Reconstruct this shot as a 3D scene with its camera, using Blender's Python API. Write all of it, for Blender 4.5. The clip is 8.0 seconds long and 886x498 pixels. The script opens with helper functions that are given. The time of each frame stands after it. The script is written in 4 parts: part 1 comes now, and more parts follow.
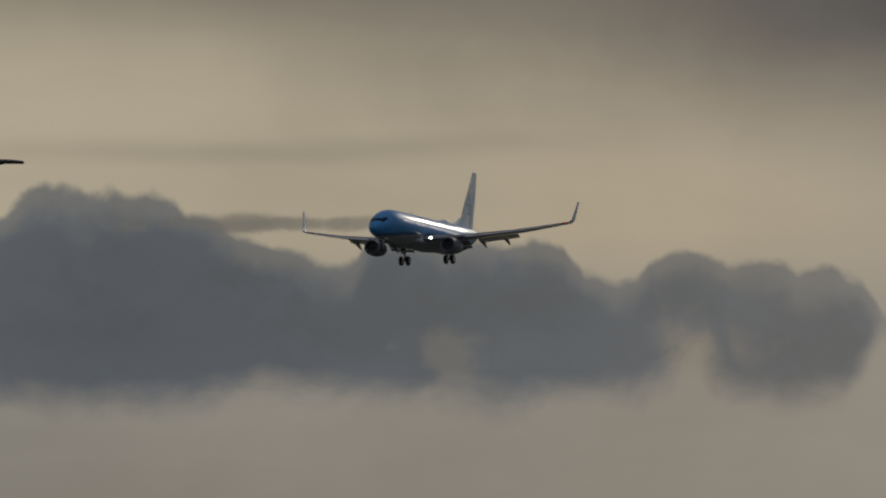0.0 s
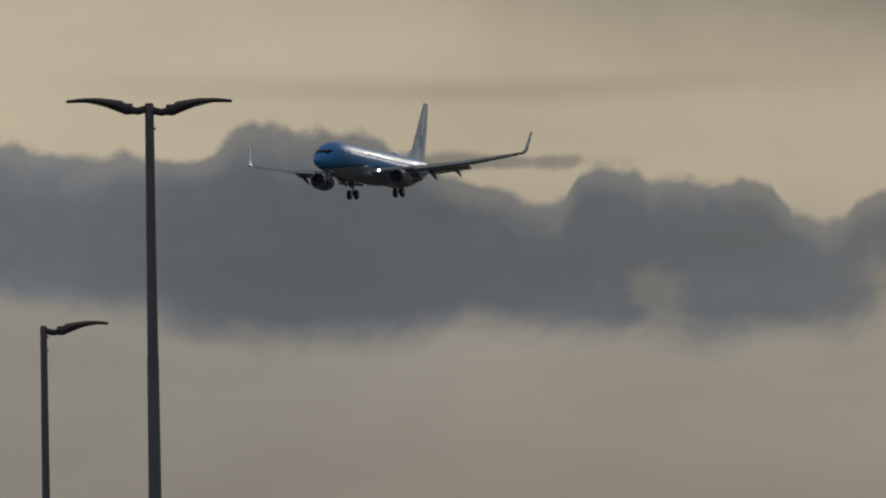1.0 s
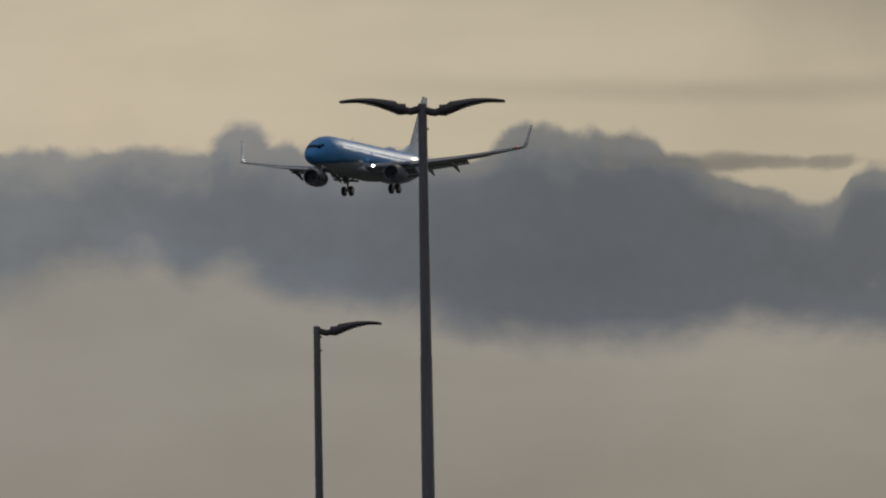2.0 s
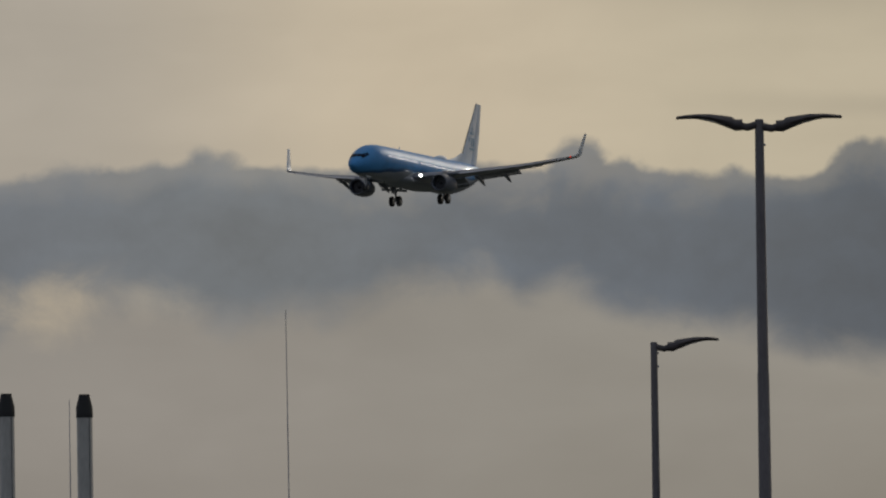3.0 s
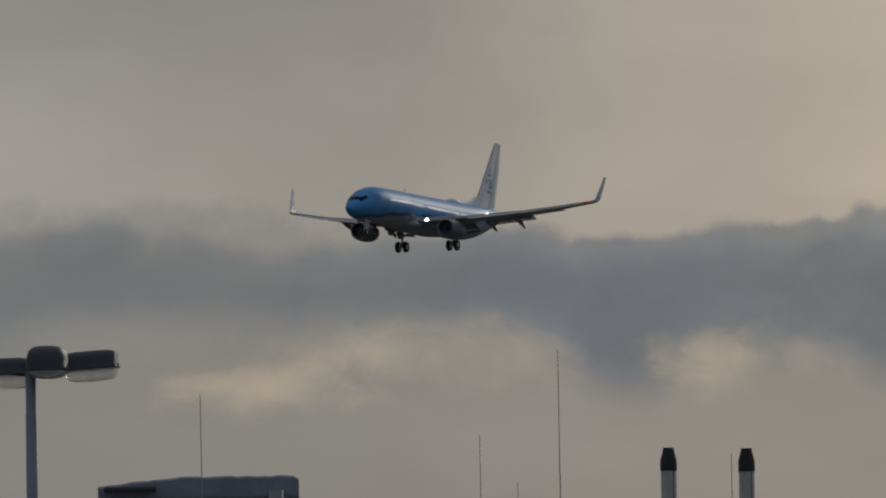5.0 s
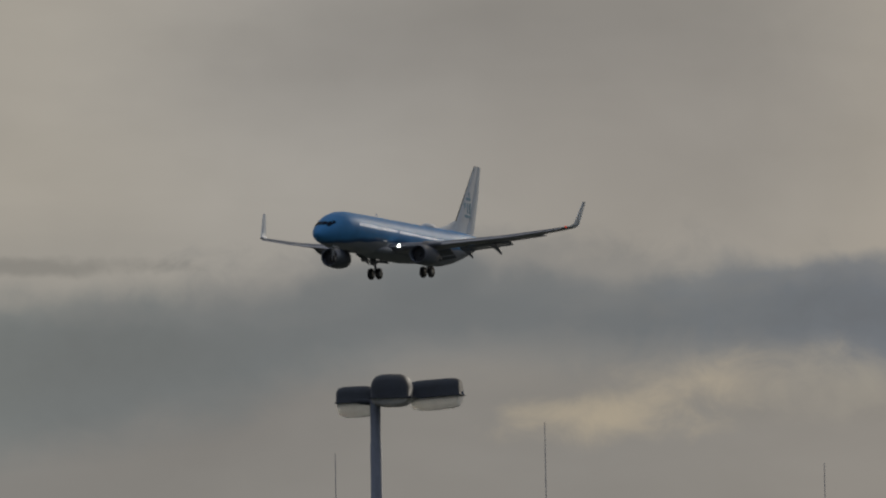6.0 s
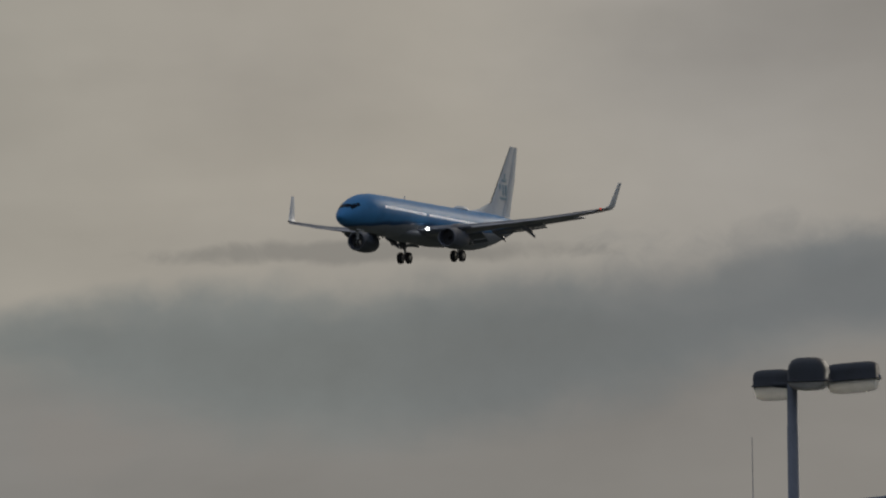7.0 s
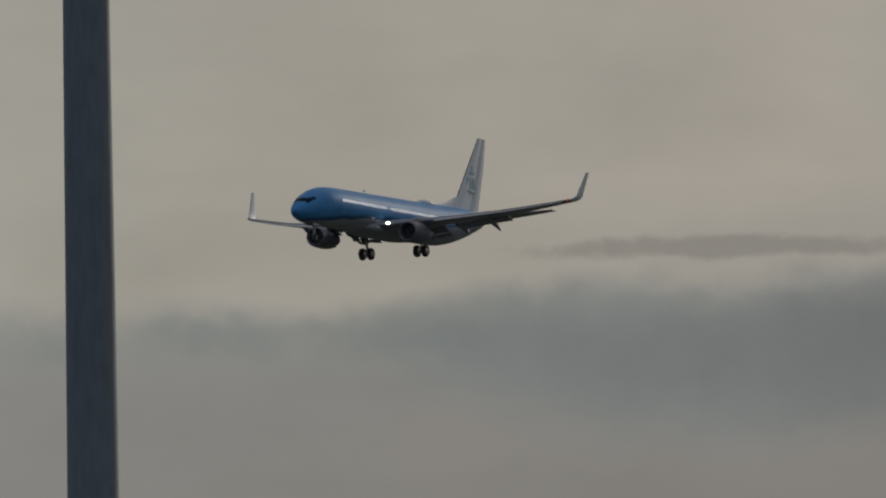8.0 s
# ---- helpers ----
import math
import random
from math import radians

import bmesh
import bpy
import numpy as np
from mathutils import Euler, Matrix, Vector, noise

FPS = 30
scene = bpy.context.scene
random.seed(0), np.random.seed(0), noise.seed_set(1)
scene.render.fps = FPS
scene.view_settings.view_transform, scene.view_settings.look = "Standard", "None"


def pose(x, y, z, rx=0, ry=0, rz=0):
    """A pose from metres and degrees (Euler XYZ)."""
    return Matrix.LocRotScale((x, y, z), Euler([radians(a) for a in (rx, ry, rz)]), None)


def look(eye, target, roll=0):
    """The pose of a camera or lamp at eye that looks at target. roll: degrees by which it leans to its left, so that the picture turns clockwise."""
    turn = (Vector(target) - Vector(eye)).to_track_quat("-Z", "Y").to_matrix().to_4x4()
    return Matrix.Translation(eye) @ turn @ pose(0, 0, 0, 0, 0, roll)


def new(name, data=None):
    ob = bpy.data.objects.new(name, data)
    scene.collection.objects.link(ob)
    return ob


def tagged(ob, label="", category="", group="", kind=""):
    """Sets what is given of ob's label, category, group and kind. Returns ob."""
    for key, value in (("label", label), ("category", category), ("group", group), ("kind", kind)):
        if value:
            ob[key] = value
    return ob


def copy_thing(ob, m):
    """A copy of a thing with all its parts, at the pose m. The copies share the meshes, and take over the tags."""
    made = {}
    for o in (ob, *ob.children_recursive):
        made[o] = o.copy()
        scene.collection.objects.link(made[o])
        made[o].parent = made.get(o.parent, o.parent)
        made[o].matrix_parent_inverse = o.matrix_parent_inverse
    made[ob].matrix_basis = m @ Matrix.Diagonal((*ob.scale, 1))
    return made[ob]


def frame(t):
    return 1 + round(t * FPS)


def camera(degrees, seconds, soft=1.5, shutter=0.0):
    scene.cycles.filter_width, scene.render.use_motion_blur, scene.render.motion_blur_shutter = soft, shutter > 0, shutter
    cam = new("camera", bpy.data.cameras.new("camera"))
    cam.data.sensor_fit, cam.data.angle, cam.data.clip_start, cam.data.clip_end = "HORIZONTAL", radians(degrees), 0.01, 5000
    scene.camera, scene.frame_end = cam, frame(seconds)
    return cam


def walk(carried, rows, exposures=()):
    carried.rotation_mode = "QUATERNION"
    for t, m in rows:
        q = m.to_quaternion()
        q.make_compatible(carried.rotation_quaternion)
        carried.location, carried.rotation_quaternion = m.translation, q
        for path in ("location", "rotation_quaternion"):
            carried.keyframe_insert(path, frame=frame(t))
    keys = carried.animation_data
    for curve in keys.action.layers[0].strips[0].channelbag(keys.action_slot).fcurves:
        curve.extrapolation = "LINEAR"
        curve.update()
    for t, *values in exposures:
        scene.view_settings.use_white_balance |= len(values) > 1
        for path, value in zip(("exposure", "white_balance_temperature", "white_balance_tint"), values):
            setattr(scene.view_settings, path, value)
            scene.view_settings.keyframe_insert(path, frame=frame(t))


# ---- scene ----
FOCAL = 30500.0      # focal length over one picture width of 1568
EYE = Vector((0.0, 0.0, 1.7))
LEAN = -0.9
TILT0 = 2.6444         # elevation of the middle of the pan, degrees

# seconds, bearing and elevation of the lens axis in degrees
PAN = [
    (0.0, 3.8956, 2.7205),
    (0.5, 3.5359, 2.6498),
    (1.0, 3.1999, 2.5262),
    (1.5, 2.8188, 2.5105),
    (2.0, 2.2911, 2.5407),
    (2.2, 2.0522, 2.5619),
    (3.3, 0.8322, 2.6245),
    (3.5, 0.5929, 2.6337),
    (4.0, 0.0000, 2.6444),
    (4.2, -0.2268, 2.6689),
    (5.3, -1.3407, 2.8701),
    (5.5, -1.5674, 2.8914),
    (6.0, -2.1732, 2.9365),
    (6.5, -2.8622, 2.9244),
    (7.0, -3.5607, 2.9032),
    (7.3, -3.9189, 2.9022),
    (7.5, -4.1771, 2.9049),
    (8.0, -4.8037, 2.9044),
]


def way_of(bearing, elevation):
    a, e = radians(bearing), radians(elevation)
    return Vector((math.sin(a) * math.cos(e), math.cos(a) * math.cos(e), math.sin(e)))


cam = camera(math.degrees(2 * math.atan(784 / FOCAL)), 8.0, soft=2.15)
walk(cam, [(t, look(EYE, EYE + 100 * way_of(b, e), LEAN)) for t, b, e in PAN],
     exposures=[(0.0, -0.22), (0.5, -0.14), (1.0, -0.02), (1.5, 0.06), (2.0, 0.09), (3.5, 0.04), (4.0, 0.0), (8.0, 0.0)])

# ---- world, sun ----
SUN_BEARING, SUN_HEIGHT = 25.4, 17.0


def lin(r, g, b):
    """8-bit display colour to linear."""
    return tuple((c / 255 / 12.92) if c <= 10 else ((c / 255 + 0.055) / 1.055) ** 2.4 for c in (r, g, b)) + (1.0,)


def haze(r, g, b):
    """Cloud light: a display colour, cooled a little."""
    c = lin(r, g, b)
    return (c[0] * 0.98, c[1], c[2] * 1.07, 1.0)


class Nodes:
    """Small helper to write node trees as arithmetic."""

    def __init__(self, tree):
        self.tree = tree

    def put(self, kind):
        return self.tree.nodes.new(kind)

    def link(self, a, b):
        self.tree.links.new(a, b)

    def feed(self, socket, v):
        if isinstance(v, bpy.types.NodeSocket):
            self.link(v, socket)
        else:
            socket.default_value = v

    def math(self, op, a, b=0.0, c=0.0, clamp=False):
        n = self.put("ShaderNodeMath")
        n.operation, n.use_clamp = op, clamp
        for s, v in zip(n.inputs, (a, b, c)):
            self.feed(s, v)
        return n.outputs[0]

    def add(self, a, b):
        return self.math("ADD", a, b)

    def sub(self, a, b):
        return self.math("SUBTRACT", a, b)

    def mul(self, a, b):
        return self.math("MULTIPLY", a, b)

    def step(self, v, lo, hi):
        n = self.put("ShaderNodeMapRange")
        n.interpolation_type = "SMOOTHSTEP"
        self.feed(n.inputs[0], v)
        self.feed(n.inputs[1], lo)
        self.feed(n.inputs[2], hi)
        return n.outputs[0]

    def mix(self, f, a, b, blend="MIX"):
        n = self.put("ShaderNodeMix")
        n.data_type, n.blend_type = "RGBA", blend
        self.feed(n.inputs[0], f)
        self.feed(n.inputs[6], a)
        self.feed(n.inputs[7], b)
        return n.outputs[2]

    def ramp(self, v, stops, kind="LINEAR"):
        """stops: (place 0..1, colour or grey)."""
        n = self.put("ShaderNodeValToRGB")
        n.color_ramp.interpolation = kind
        e = n.color_ramp.elements
        while len(e) > 1:
            e.remove(e[-1])
        for i, (p, c) in enumerate(stops):
            q = e[0] if i == 0 else e.new(p)
            q.position = p
            q.color = c if isinstance(c, tuple) else (c, c, c, 1)
        self.feed(n.inputs[0], v)
        return n.outputs[0]

    def noise(self, vector, scale, detail=3.0, rough=0.55, distort=0.0):
        n = self.put("ShaderNodeTexNoise")
        self.feed(n.inputs["Vector"], vector)
        n.inputs["Scale"].default_value, n.inputs["Detail"].default_value = scale, detail
        n.inputs["Roughness"].default_value, n.inputs["Distortion"].default_value = rough, distort
        return n.outputs[0]

    def join(self, x, y, z=0.0):
        n = self.put("ShaderNodeCombineXYZ")
        for s, v in zip(n.inputs, (x, y, z)):
            self.feed(s, v)
        return n.outputs[0]


# outline of the cloud bank in thousandths of the focal unit: bearing, height of its top
TOP_WEST = [(-3400, 18), (-3240, 20), (-3131, 4), (-3090, 22), (-3040, 38), (-2941, 26), (-2821, 23), (-2641, 42), (-2441, 62), (-2241, 66),
            (-2041, 79), (-1773, 87), (-1600, 84), (-1470, 86), (-1390, 102), (-1298, 128), (-1218, 146), (-1118, 150), (-1062, 116), (-960, 100),
            (-840, 95), (-700, 100), (-640, 124), (-528, 112), (-478, 131), (-408, 128), (-328, 114), (-200, 114), (-111, 127), (0, 133)]
TOP_MID = [(0, 133), (79, 138), (159, 145), (279, 142), (359, 132), (559, 118), (659, 127), (740, 112), (809, 117), (821, 128), (859, 132),
           (899, 128), (915, 124), (959, 117), (1066, 105), (1186, 104), (1289, 116), (1325, 139), (1359, 147), (1419, 134), (1449, 139), (1499, 149)]
TOP_EAST = [(1499, 149), (1569, 140), (1612, 114), (1690, 95), (1740, 62), (1810, 36), (1850, 16), (1925, 20), (1945, 68), (1986, 82), (2045, 70),
            (2080, 44), (2116, 54), (2170, 50), (2225, 52), (2285, 44), (2320, 0), (2370, -20), (2415, -8), (2437, 28), (2490, 40), (2540, 26),
            (2580, 8), (2620, 18), (2670, 2), (2700, -22), (2770, -12), (2820, -36), (2855, -95), (2980, -110)]
FOOT_WEST = [(-3400, -48), (-3040, -52), (-2681, -58), (-2541, -100), (-2341, -143), (-2241, -180), (-2091, -178), (-1941, -188), (-1773, -160),
             (-1508, -108), (-1358, -40), (-1208, -16), (-1098, -14), (-898, -30), (-698, -29), (-498, -32), (-398, -54), (-338, -86),
             (-298, -126), (-238, -150), (-168, -137), (-118, -88), (-78, -69), (0, -66)]
FOOT_EAST = [(0, -66), (79, -64), (159, -96), (219, -124), (279, -125), (349, -104), (409, -115), (509, -90), (609, -63), (709, -46), (759, -86),
             (820, -68), (859, -70), (919, -108), (979, -127), (1139, -143), (1236, -181), (1356, -198), (1476, -214), (1566, -210), (1640, -205),
             (1740, -186), (1850, -197), (2140, -212), (2420, -204), (2475, -175), (2520, -132), (2548, -188), (2690, -221), (2785, -208), (2850, -95), (2980, -95)]


def build_world():
    world = bpy.data.worlds.new("overcast_evening")
    scene.world = world
    world.use_nodes = True
    g = Nodes(world.node_tree)
    g.tree.nodes.clear()
    coord = g.put("ShaderNodeTexCoord").outputs["Generated"]
    parts = g.put("ShaderNodeSeparateXYZ")
    g.link(coord, parts.inputs[0])
    x, y, z = parts.outputs
    az = g.math("ARCTAN2", x, y)
    el = g.math("ARCSINE", z)
    u = g.mul(az, FOCAL / 1000)
    v = g.mul(g.sub(el, radians(TILT0)), FOCAL / 1000)
    flat = g.join(u, v)
    long = g.join(g.mul(u, 0.3), v)

    def centred(n, gain):
        return g.mul(g.sub(n, 0.5), gain)

    cells = g.put("ShaderNodeTexVoronoi")
    cells.feature = "SMOOTH_F1"
    warp = g.noise(g.join(u, v, 11.0), 7.0, 4.0)
    g.link(g.join(g.add(u, g.mul(warp, 0.16)), g.add(g.mul(v, 1.25), g.mul(warp, 0.10))), cells.inputs["Vector"])
    cells.inputs["Scale"].default_value, cells.inputs["Smoothness"].default_value = 8.0, 0.35
    cells.inputs["Detail"].default_value, cells.inputs["Roughness"].default_value = 1.0, 0.4
    billow = g.sub(0.85, cells.outputs["Distance"])
    puff = g.add(g.mul(g.noise(flat, 9.0, 3.0, 0.5), 0.5), g.mul(billow, 0.5))
    curl = g.noise(g.join(u, v, 17.0), 24.0, 5.0, 0.6, 0.3)
    tear = g.noise(g.join(g.mul(u, 0.8), v, 23.0), 10.0, 5.0, 0.6, 0.5)
    wisp = g.noise(long, 6.0, 5.0, 0.55, 0.4)
    streak = g.noise(g.join(g.mul(u, 0.2), v, 2.0), 5.0, 4.0, 0.5, 0.3)
    ragged = g.noise(g.join(g.mul(u, 0.7), v, 5.0), 6.0, 4.0, 0.55, 0.4)
    big = g.noise(g.join(g.mul(u, 0.45), v, 3.0), 2.2, 4.0, 0.5, 0.3)
    uw = g.add(u, centred(g.noise(g.join(u, v, 7.0), 7.0, 2.0), 0.06))

    def profile(tables):
        """The height of an outline over the bearing, from several ramps laid end to end."""
        out = None
        for table in tables:
            a, b = table[0][0] / 1000, table[-1][0] / 1000
            r = g.ramp(g.math("DIVIDE", g.sub(uw, a), b - a), [((p / 1000 - a) / (b - a), h / 1000 + 0.5) for p, h in table], "LINEAR")
            r = g.sub(r, 0.5)
            out = r if out is None else g.add(out, g.mul(g.math("GREATER_THAN", uw, a), g.sub(r, table[0][1] / 1000)))
        return out

    # the ramps run on from one another, each adding its rise over its own start
    top = profile([TOP_WEST, TOP_MID, TOP_EAST])
    foot = profile([FOOT_WEST, FOOT_EAST])
    soft = g.add(g.add(0.004, g.mul(tear, 0.015)), g.mul(g.step(u, 0.3, -1.5), 0.022))
    low = g.mul(g.step(u, 1.0, -0.5), 0.02)
    over = g.sub(g.add(g.add(top, 0.017), g.add(g.add(centred(puff, 0.075), centred(curl, 0.022)), centred(wisp, 0.015))), v)
    under = g.sub(v, g.sub(g.sub(foot, 0.019), g.add(g.add(centred(wisp, 0.06), centred(tear, 0.07)), centred(puff, 0.03))))
    bank = g.mul(g.step(over, g.mul(soft, -1), soft), g.step(under, g.sub(-0.040, low), g.add(0.048, low)))

    # rounded cumulus heads: bearing, height, half width, half height
    for u0, v0, ru, rv in ((0.864, 0.130, 0.056, 0.056), (1.372, 0.088, 0.075, 0.046), (1.520, 0.092, 0.100, 0.062), (2.000, 0.020, 0.075, 0.072), (2.130, 0.005, 0.060, 0.058),
                           (2.245, -0.010, 0.070, 0.068), (2.490, -0.035, 0.075, 0.078), (2.622, -0.045, 0.060, 0.062), (2.780, -0.085, 0.065, 0.070)):
        a, b = g.math("DIVIDE", g.sub(uw, u0), ru), g.math("DIVIDE", g.sub(v, v0), rv)
        r = g.add(g.math("SQRT", g.add(g.mul(a, a), g.mul(b, b))), g.add(centred(puff, -0.8), g.add(centred(wisp, -0.4), centred(curl, -0.45))))
        bank = g.math("MAXIMUM", bank, g.step(r, 1.18, 0.76))

    def place(v0, lo, hi, stops):
        return g.ramp(g.math("DIVIDE", g.sub(v0, lo), hi - lo), [((p - lo) / (hi - lo), haze(*c)) for p, c in stops], "EASE")

    upper = place(u, -3.6, 3.2, [(-3.6, (157, 153, 141)), (-2.0, (159, 152, 139)), (-1.3, (152, 147, 138)), (-0.7, (150, 144, 134)), (-0.1, (164, 155, 140)),
                                 (0.6, (192, 177, 151)), (1.2, (180, 168, 143)), (1.9, (174, 162, 138)), (2.4, (180, 166, 141)), (3.2, (168, 157, 137))])
    lower = place(u, -3.6, 3.2, [(-3.6, (128, 126, 121)), (-2.0, (123, 121, 116)), (-1.0, (128, 125, 119)), (0.0, (136, 131, 123)), (1.0, (136, 132, 123)),
                                 (2.0, (137, 132, 122)), (3.2, (147, 141, 128))])
    mass = place(u, -3.6, 3.2, [(-3.6, (118, 122, 118)), (-2.2, (109, 114, 112)), (-1.7, (101, 106, 106)), (-1.1, (98, 104, 106)), (-0.3, (95, 102, 109)), (0.3, (100, 107, 112)),
                                (0.9, (82, 92, 102)), (1.5, (66, 78, 90)), (2.2, (74, 84, 93)), (2.7, (85, 91, 96)), (3.2, (96, 99, 101))])
    sky = g.mix(g.step(v, -0.12, 0.08), lower, upper)

    def veil_at(u0, v0, ru, rv):
        """A broad soft layer drawn out level."""
        a = g.math("DIVIDE", g.sub(g.add(u, centred(warp, 0.3)), u0), ru)
        b = g.math("DIVIDE", g.sub(g.add(v, centred(streak, 0.12)), v0), rv)
        return g.step(g.math("SQRT", g.add(g.mul(a, a), g.mul(b, b))), 1.3, 0.0)

    def spot(u0, v0, ru, rv, edge=0.35):
        """A soft patch of cloud or of thin cloud, torn by the noise."""
        a = g.math("DIVIDE", g.sub(g.add(u, centred(warp, 0.25)), u0), ru)
        b = g.math("DIVIDE", g.sub(g.add(v, centred(ragged, min(0.08, rv * 1.5))), v0), rv)
        d = g.math("SQRT", g.add(g.mul(a, a), g.mul(b, b)))
        return g.step(g.add(d, g.add(centred(tear, 2.2), centred(puff, 0.6))), 1.35, edge)

    # broad veils of thicker cloud, then the thin bright places
    for u0, v0, ru, rv, c, k in ((3.0, 0.50, 1.2, 0.32, (60, 63, 70), 1.0), (1.9, 0.60, 1.3, 0.22, (92, 88, 83), 0.95), (-0.75, 0.40, 0.5, 0.25, (132, 127, 120), 0.6),
                                 (-1.35, 0.47, 0.5, 0.16, (134, 130, 124), 0.5), (-0.95, 0.55, 0.6, 0.15, (128, 124, 118), 0.6), (1.78, 0.225, 0.7, 0.035, (150, 141, 122), 0.6),
                                 (-1.55, -0.12, 0.35, 0.12, (118, 116, 112), 0.7), (-2.2, 0.45, 0.3, 0.2, (146, 140, 130), 0.5), (-1.9, 0.10, 0.6, 0.14, (132, 129, 122), 0.6)):
        sky = g.mix(g.mul(veil_at(u0, v0, ru, rv), k), sky, haze(*c))
    sky = g.mix(1.0, sky, g.ramp(big, [(0.25, 0.9), (0.75, 1.1)]), "MULTIPLY")
    sky = g.mix(1.0, sky, g.ramp(g.add(g.mul(ragged, 0.35), g.mul(streak, 0.65)), [(0.3, 0.93), (0.7, 1.07)]), "MULTIPLY")
    sky = g.mix(1.0, sky, g.ramp(g.step(v, -0.75, -0.15), [(0.0, 0.80), (1.0, 1.0)]), "MULTIPLY")
    depth = g.mul(g.step(over, 0.0, 0.12), g.step(under, 0.0, 0.14))
    # level folds in the mass, and a thinner, warmer rim along its top
    folds = g.add(g.add(g.mul(big, 0.3), g.mul(ragged, 0.35)), g.add(g.mul(tear, 0.2), g.mul(curl, 0.15)))
    thick = g.mix(g.add(0.45, g.mul(g.step(u, -1.6, 0.4), 0.55)), mass, g.ramp(folds, [(0.36, 0.84), (0.64, 1.17)]), "MULTIPLY")
    thick = g.mix(1.0, thick, g.ramp(depth, [(0.0, 1.06), (1.0, 0.93)]), "MULTIPLY")
    rim = g.mul(g.step(g.add(over, centred(tear, 0.10)), 0.08, 0.0), 0.20)
    thick = g.mix(rim, thick, upper)
    sky = g.mix(g.mul(bank, 0.97), sky, thick)
    for u0, v0, ru, rv, c, k in ((1.70, 0.092, 0.15, 0.016, (92, 92, 90), 0.6), (1.80, 0.088, 0.2, 0.012, (110, 107, 100), 0.7), (-2.03, 0.134, 0.34, 0.017, (124, 121, 114), 0.75),
                                 (-2.55, -0.20, 0.10, 0.06, (128, 124, 118), 0.5), (2.08, -0.150, 0.07, 0.04, (116, 113, 106), 0.5), (-1.1, 0.07, 0.5, 0.1, (106, 109, 110), 0.4)):
        sky = g.mix(g.mul(spot(u0, v0, ru, rv), k), sky, haze(*c))
    for u0, v0, ru, rv, c, k in ((-0.70, -0.085, 0.13, 0.045, (168, 156, 135), 0.8), (-0.88, -0.150, 0.17, 0.04, (170, 157, 134), 0.85), (-0.44, -0.09, 0.13, 0.06, (154, 147, 133), 0.7),
                                 (-0.08, -0.115, 0.10, 0.05, (170, 157, 135), 0.8), (0.10, -0.10, 0.10, 0.04, (158, 150, 135), 0.5), (2.515, -0.15, 0.05, 0.08, (136, 128, 114), 0.9), (2.62, -0.14, 0.04, 0.05, (116, 112, 106), 0.7)):
        sky = g.mix(g.mul(spot(u0, v0, ru, rv, -0.5), k), sky, haze(*c))

    # the rest of the dome: brighter round the veiled sun, dull blue-grey away from it
    sx, sy, sz = way_of(SUN_BEARING, SUN_HEIGHT)
    near = g.add(g.add(g.mul(x, sx), g.mul(y, sy)), g.mul(z, sz))
    dull = g.mix(1.0, lin(117, 122, 131), g.ramp(g.noise(coord, 5.0, 5.0), [(0.3, 0.75), (0.7, 1.25)]), "MULTIPLY")
    dull = g.mix(1.0, dull, g.ramp(g.math("MAXIMUM", z, 0.0), [(0.0, 0.45), (0.25, 0.5), (1.0, 1.0)]), "MULTIPLY")
    dull = g.mix(1.0, dull, (2.1, 2.1, 2.1, 1.0), "MULTIPLY")
    sky = g.mix(g.step(near, 0.86, 0.35), sky, dull)
    glow = g.math("POWER", g.math("MAXIMUM", near, 0.0), 160.0)
    sky = g.mix(g.mul(glow, 0.8), sky, (0.9, 0.78, 0.6, 1.0))
    # a clear sky far above shows through the cloud only a little
    clear = g.put("ShaderNodeTexSky")
    clear.sky_type, clear.sun_disc = "NISHITA", False
    clear.sun_elevation, clear.sun_rotation = radians(SUN_HEIGHT), radians(SUN_BEARING)
    back, veil = g.put("ShaderNodeBackground"), g.put("ShaderNodeBackground")
    g.link(clear.outputs[0], back.inputs[0])
    back.inputs[1].default_value = 0.06
    g.link(sky, veil.inputs[0])
    both = g.put("ShaderNodeMixShader")
    both.inputs[0].default_value = 0.96
    g.link(back.outputs[0], both.inputs[1])
    g.link(veil.outputs[0], both.inputs[2])
    g.link(both.outputs[0], g.put("ShaderNodeOutputWorld").inputs[0])


build_world()
sun_data = bpy.data.lights.new("sun", "SUN")
sun_data.energy, sun_data.angle, sun_data.color = 0.95, radians(1.8), (1.0, 0.92, 0.80)
sun = new("sun", sun_data)
sun.matrix_world = look(Vector((0, 0, 300)) + 500 * way_of(SUN_BEARING, SUN_HEIGHT), Vector((0, 0, 300)))


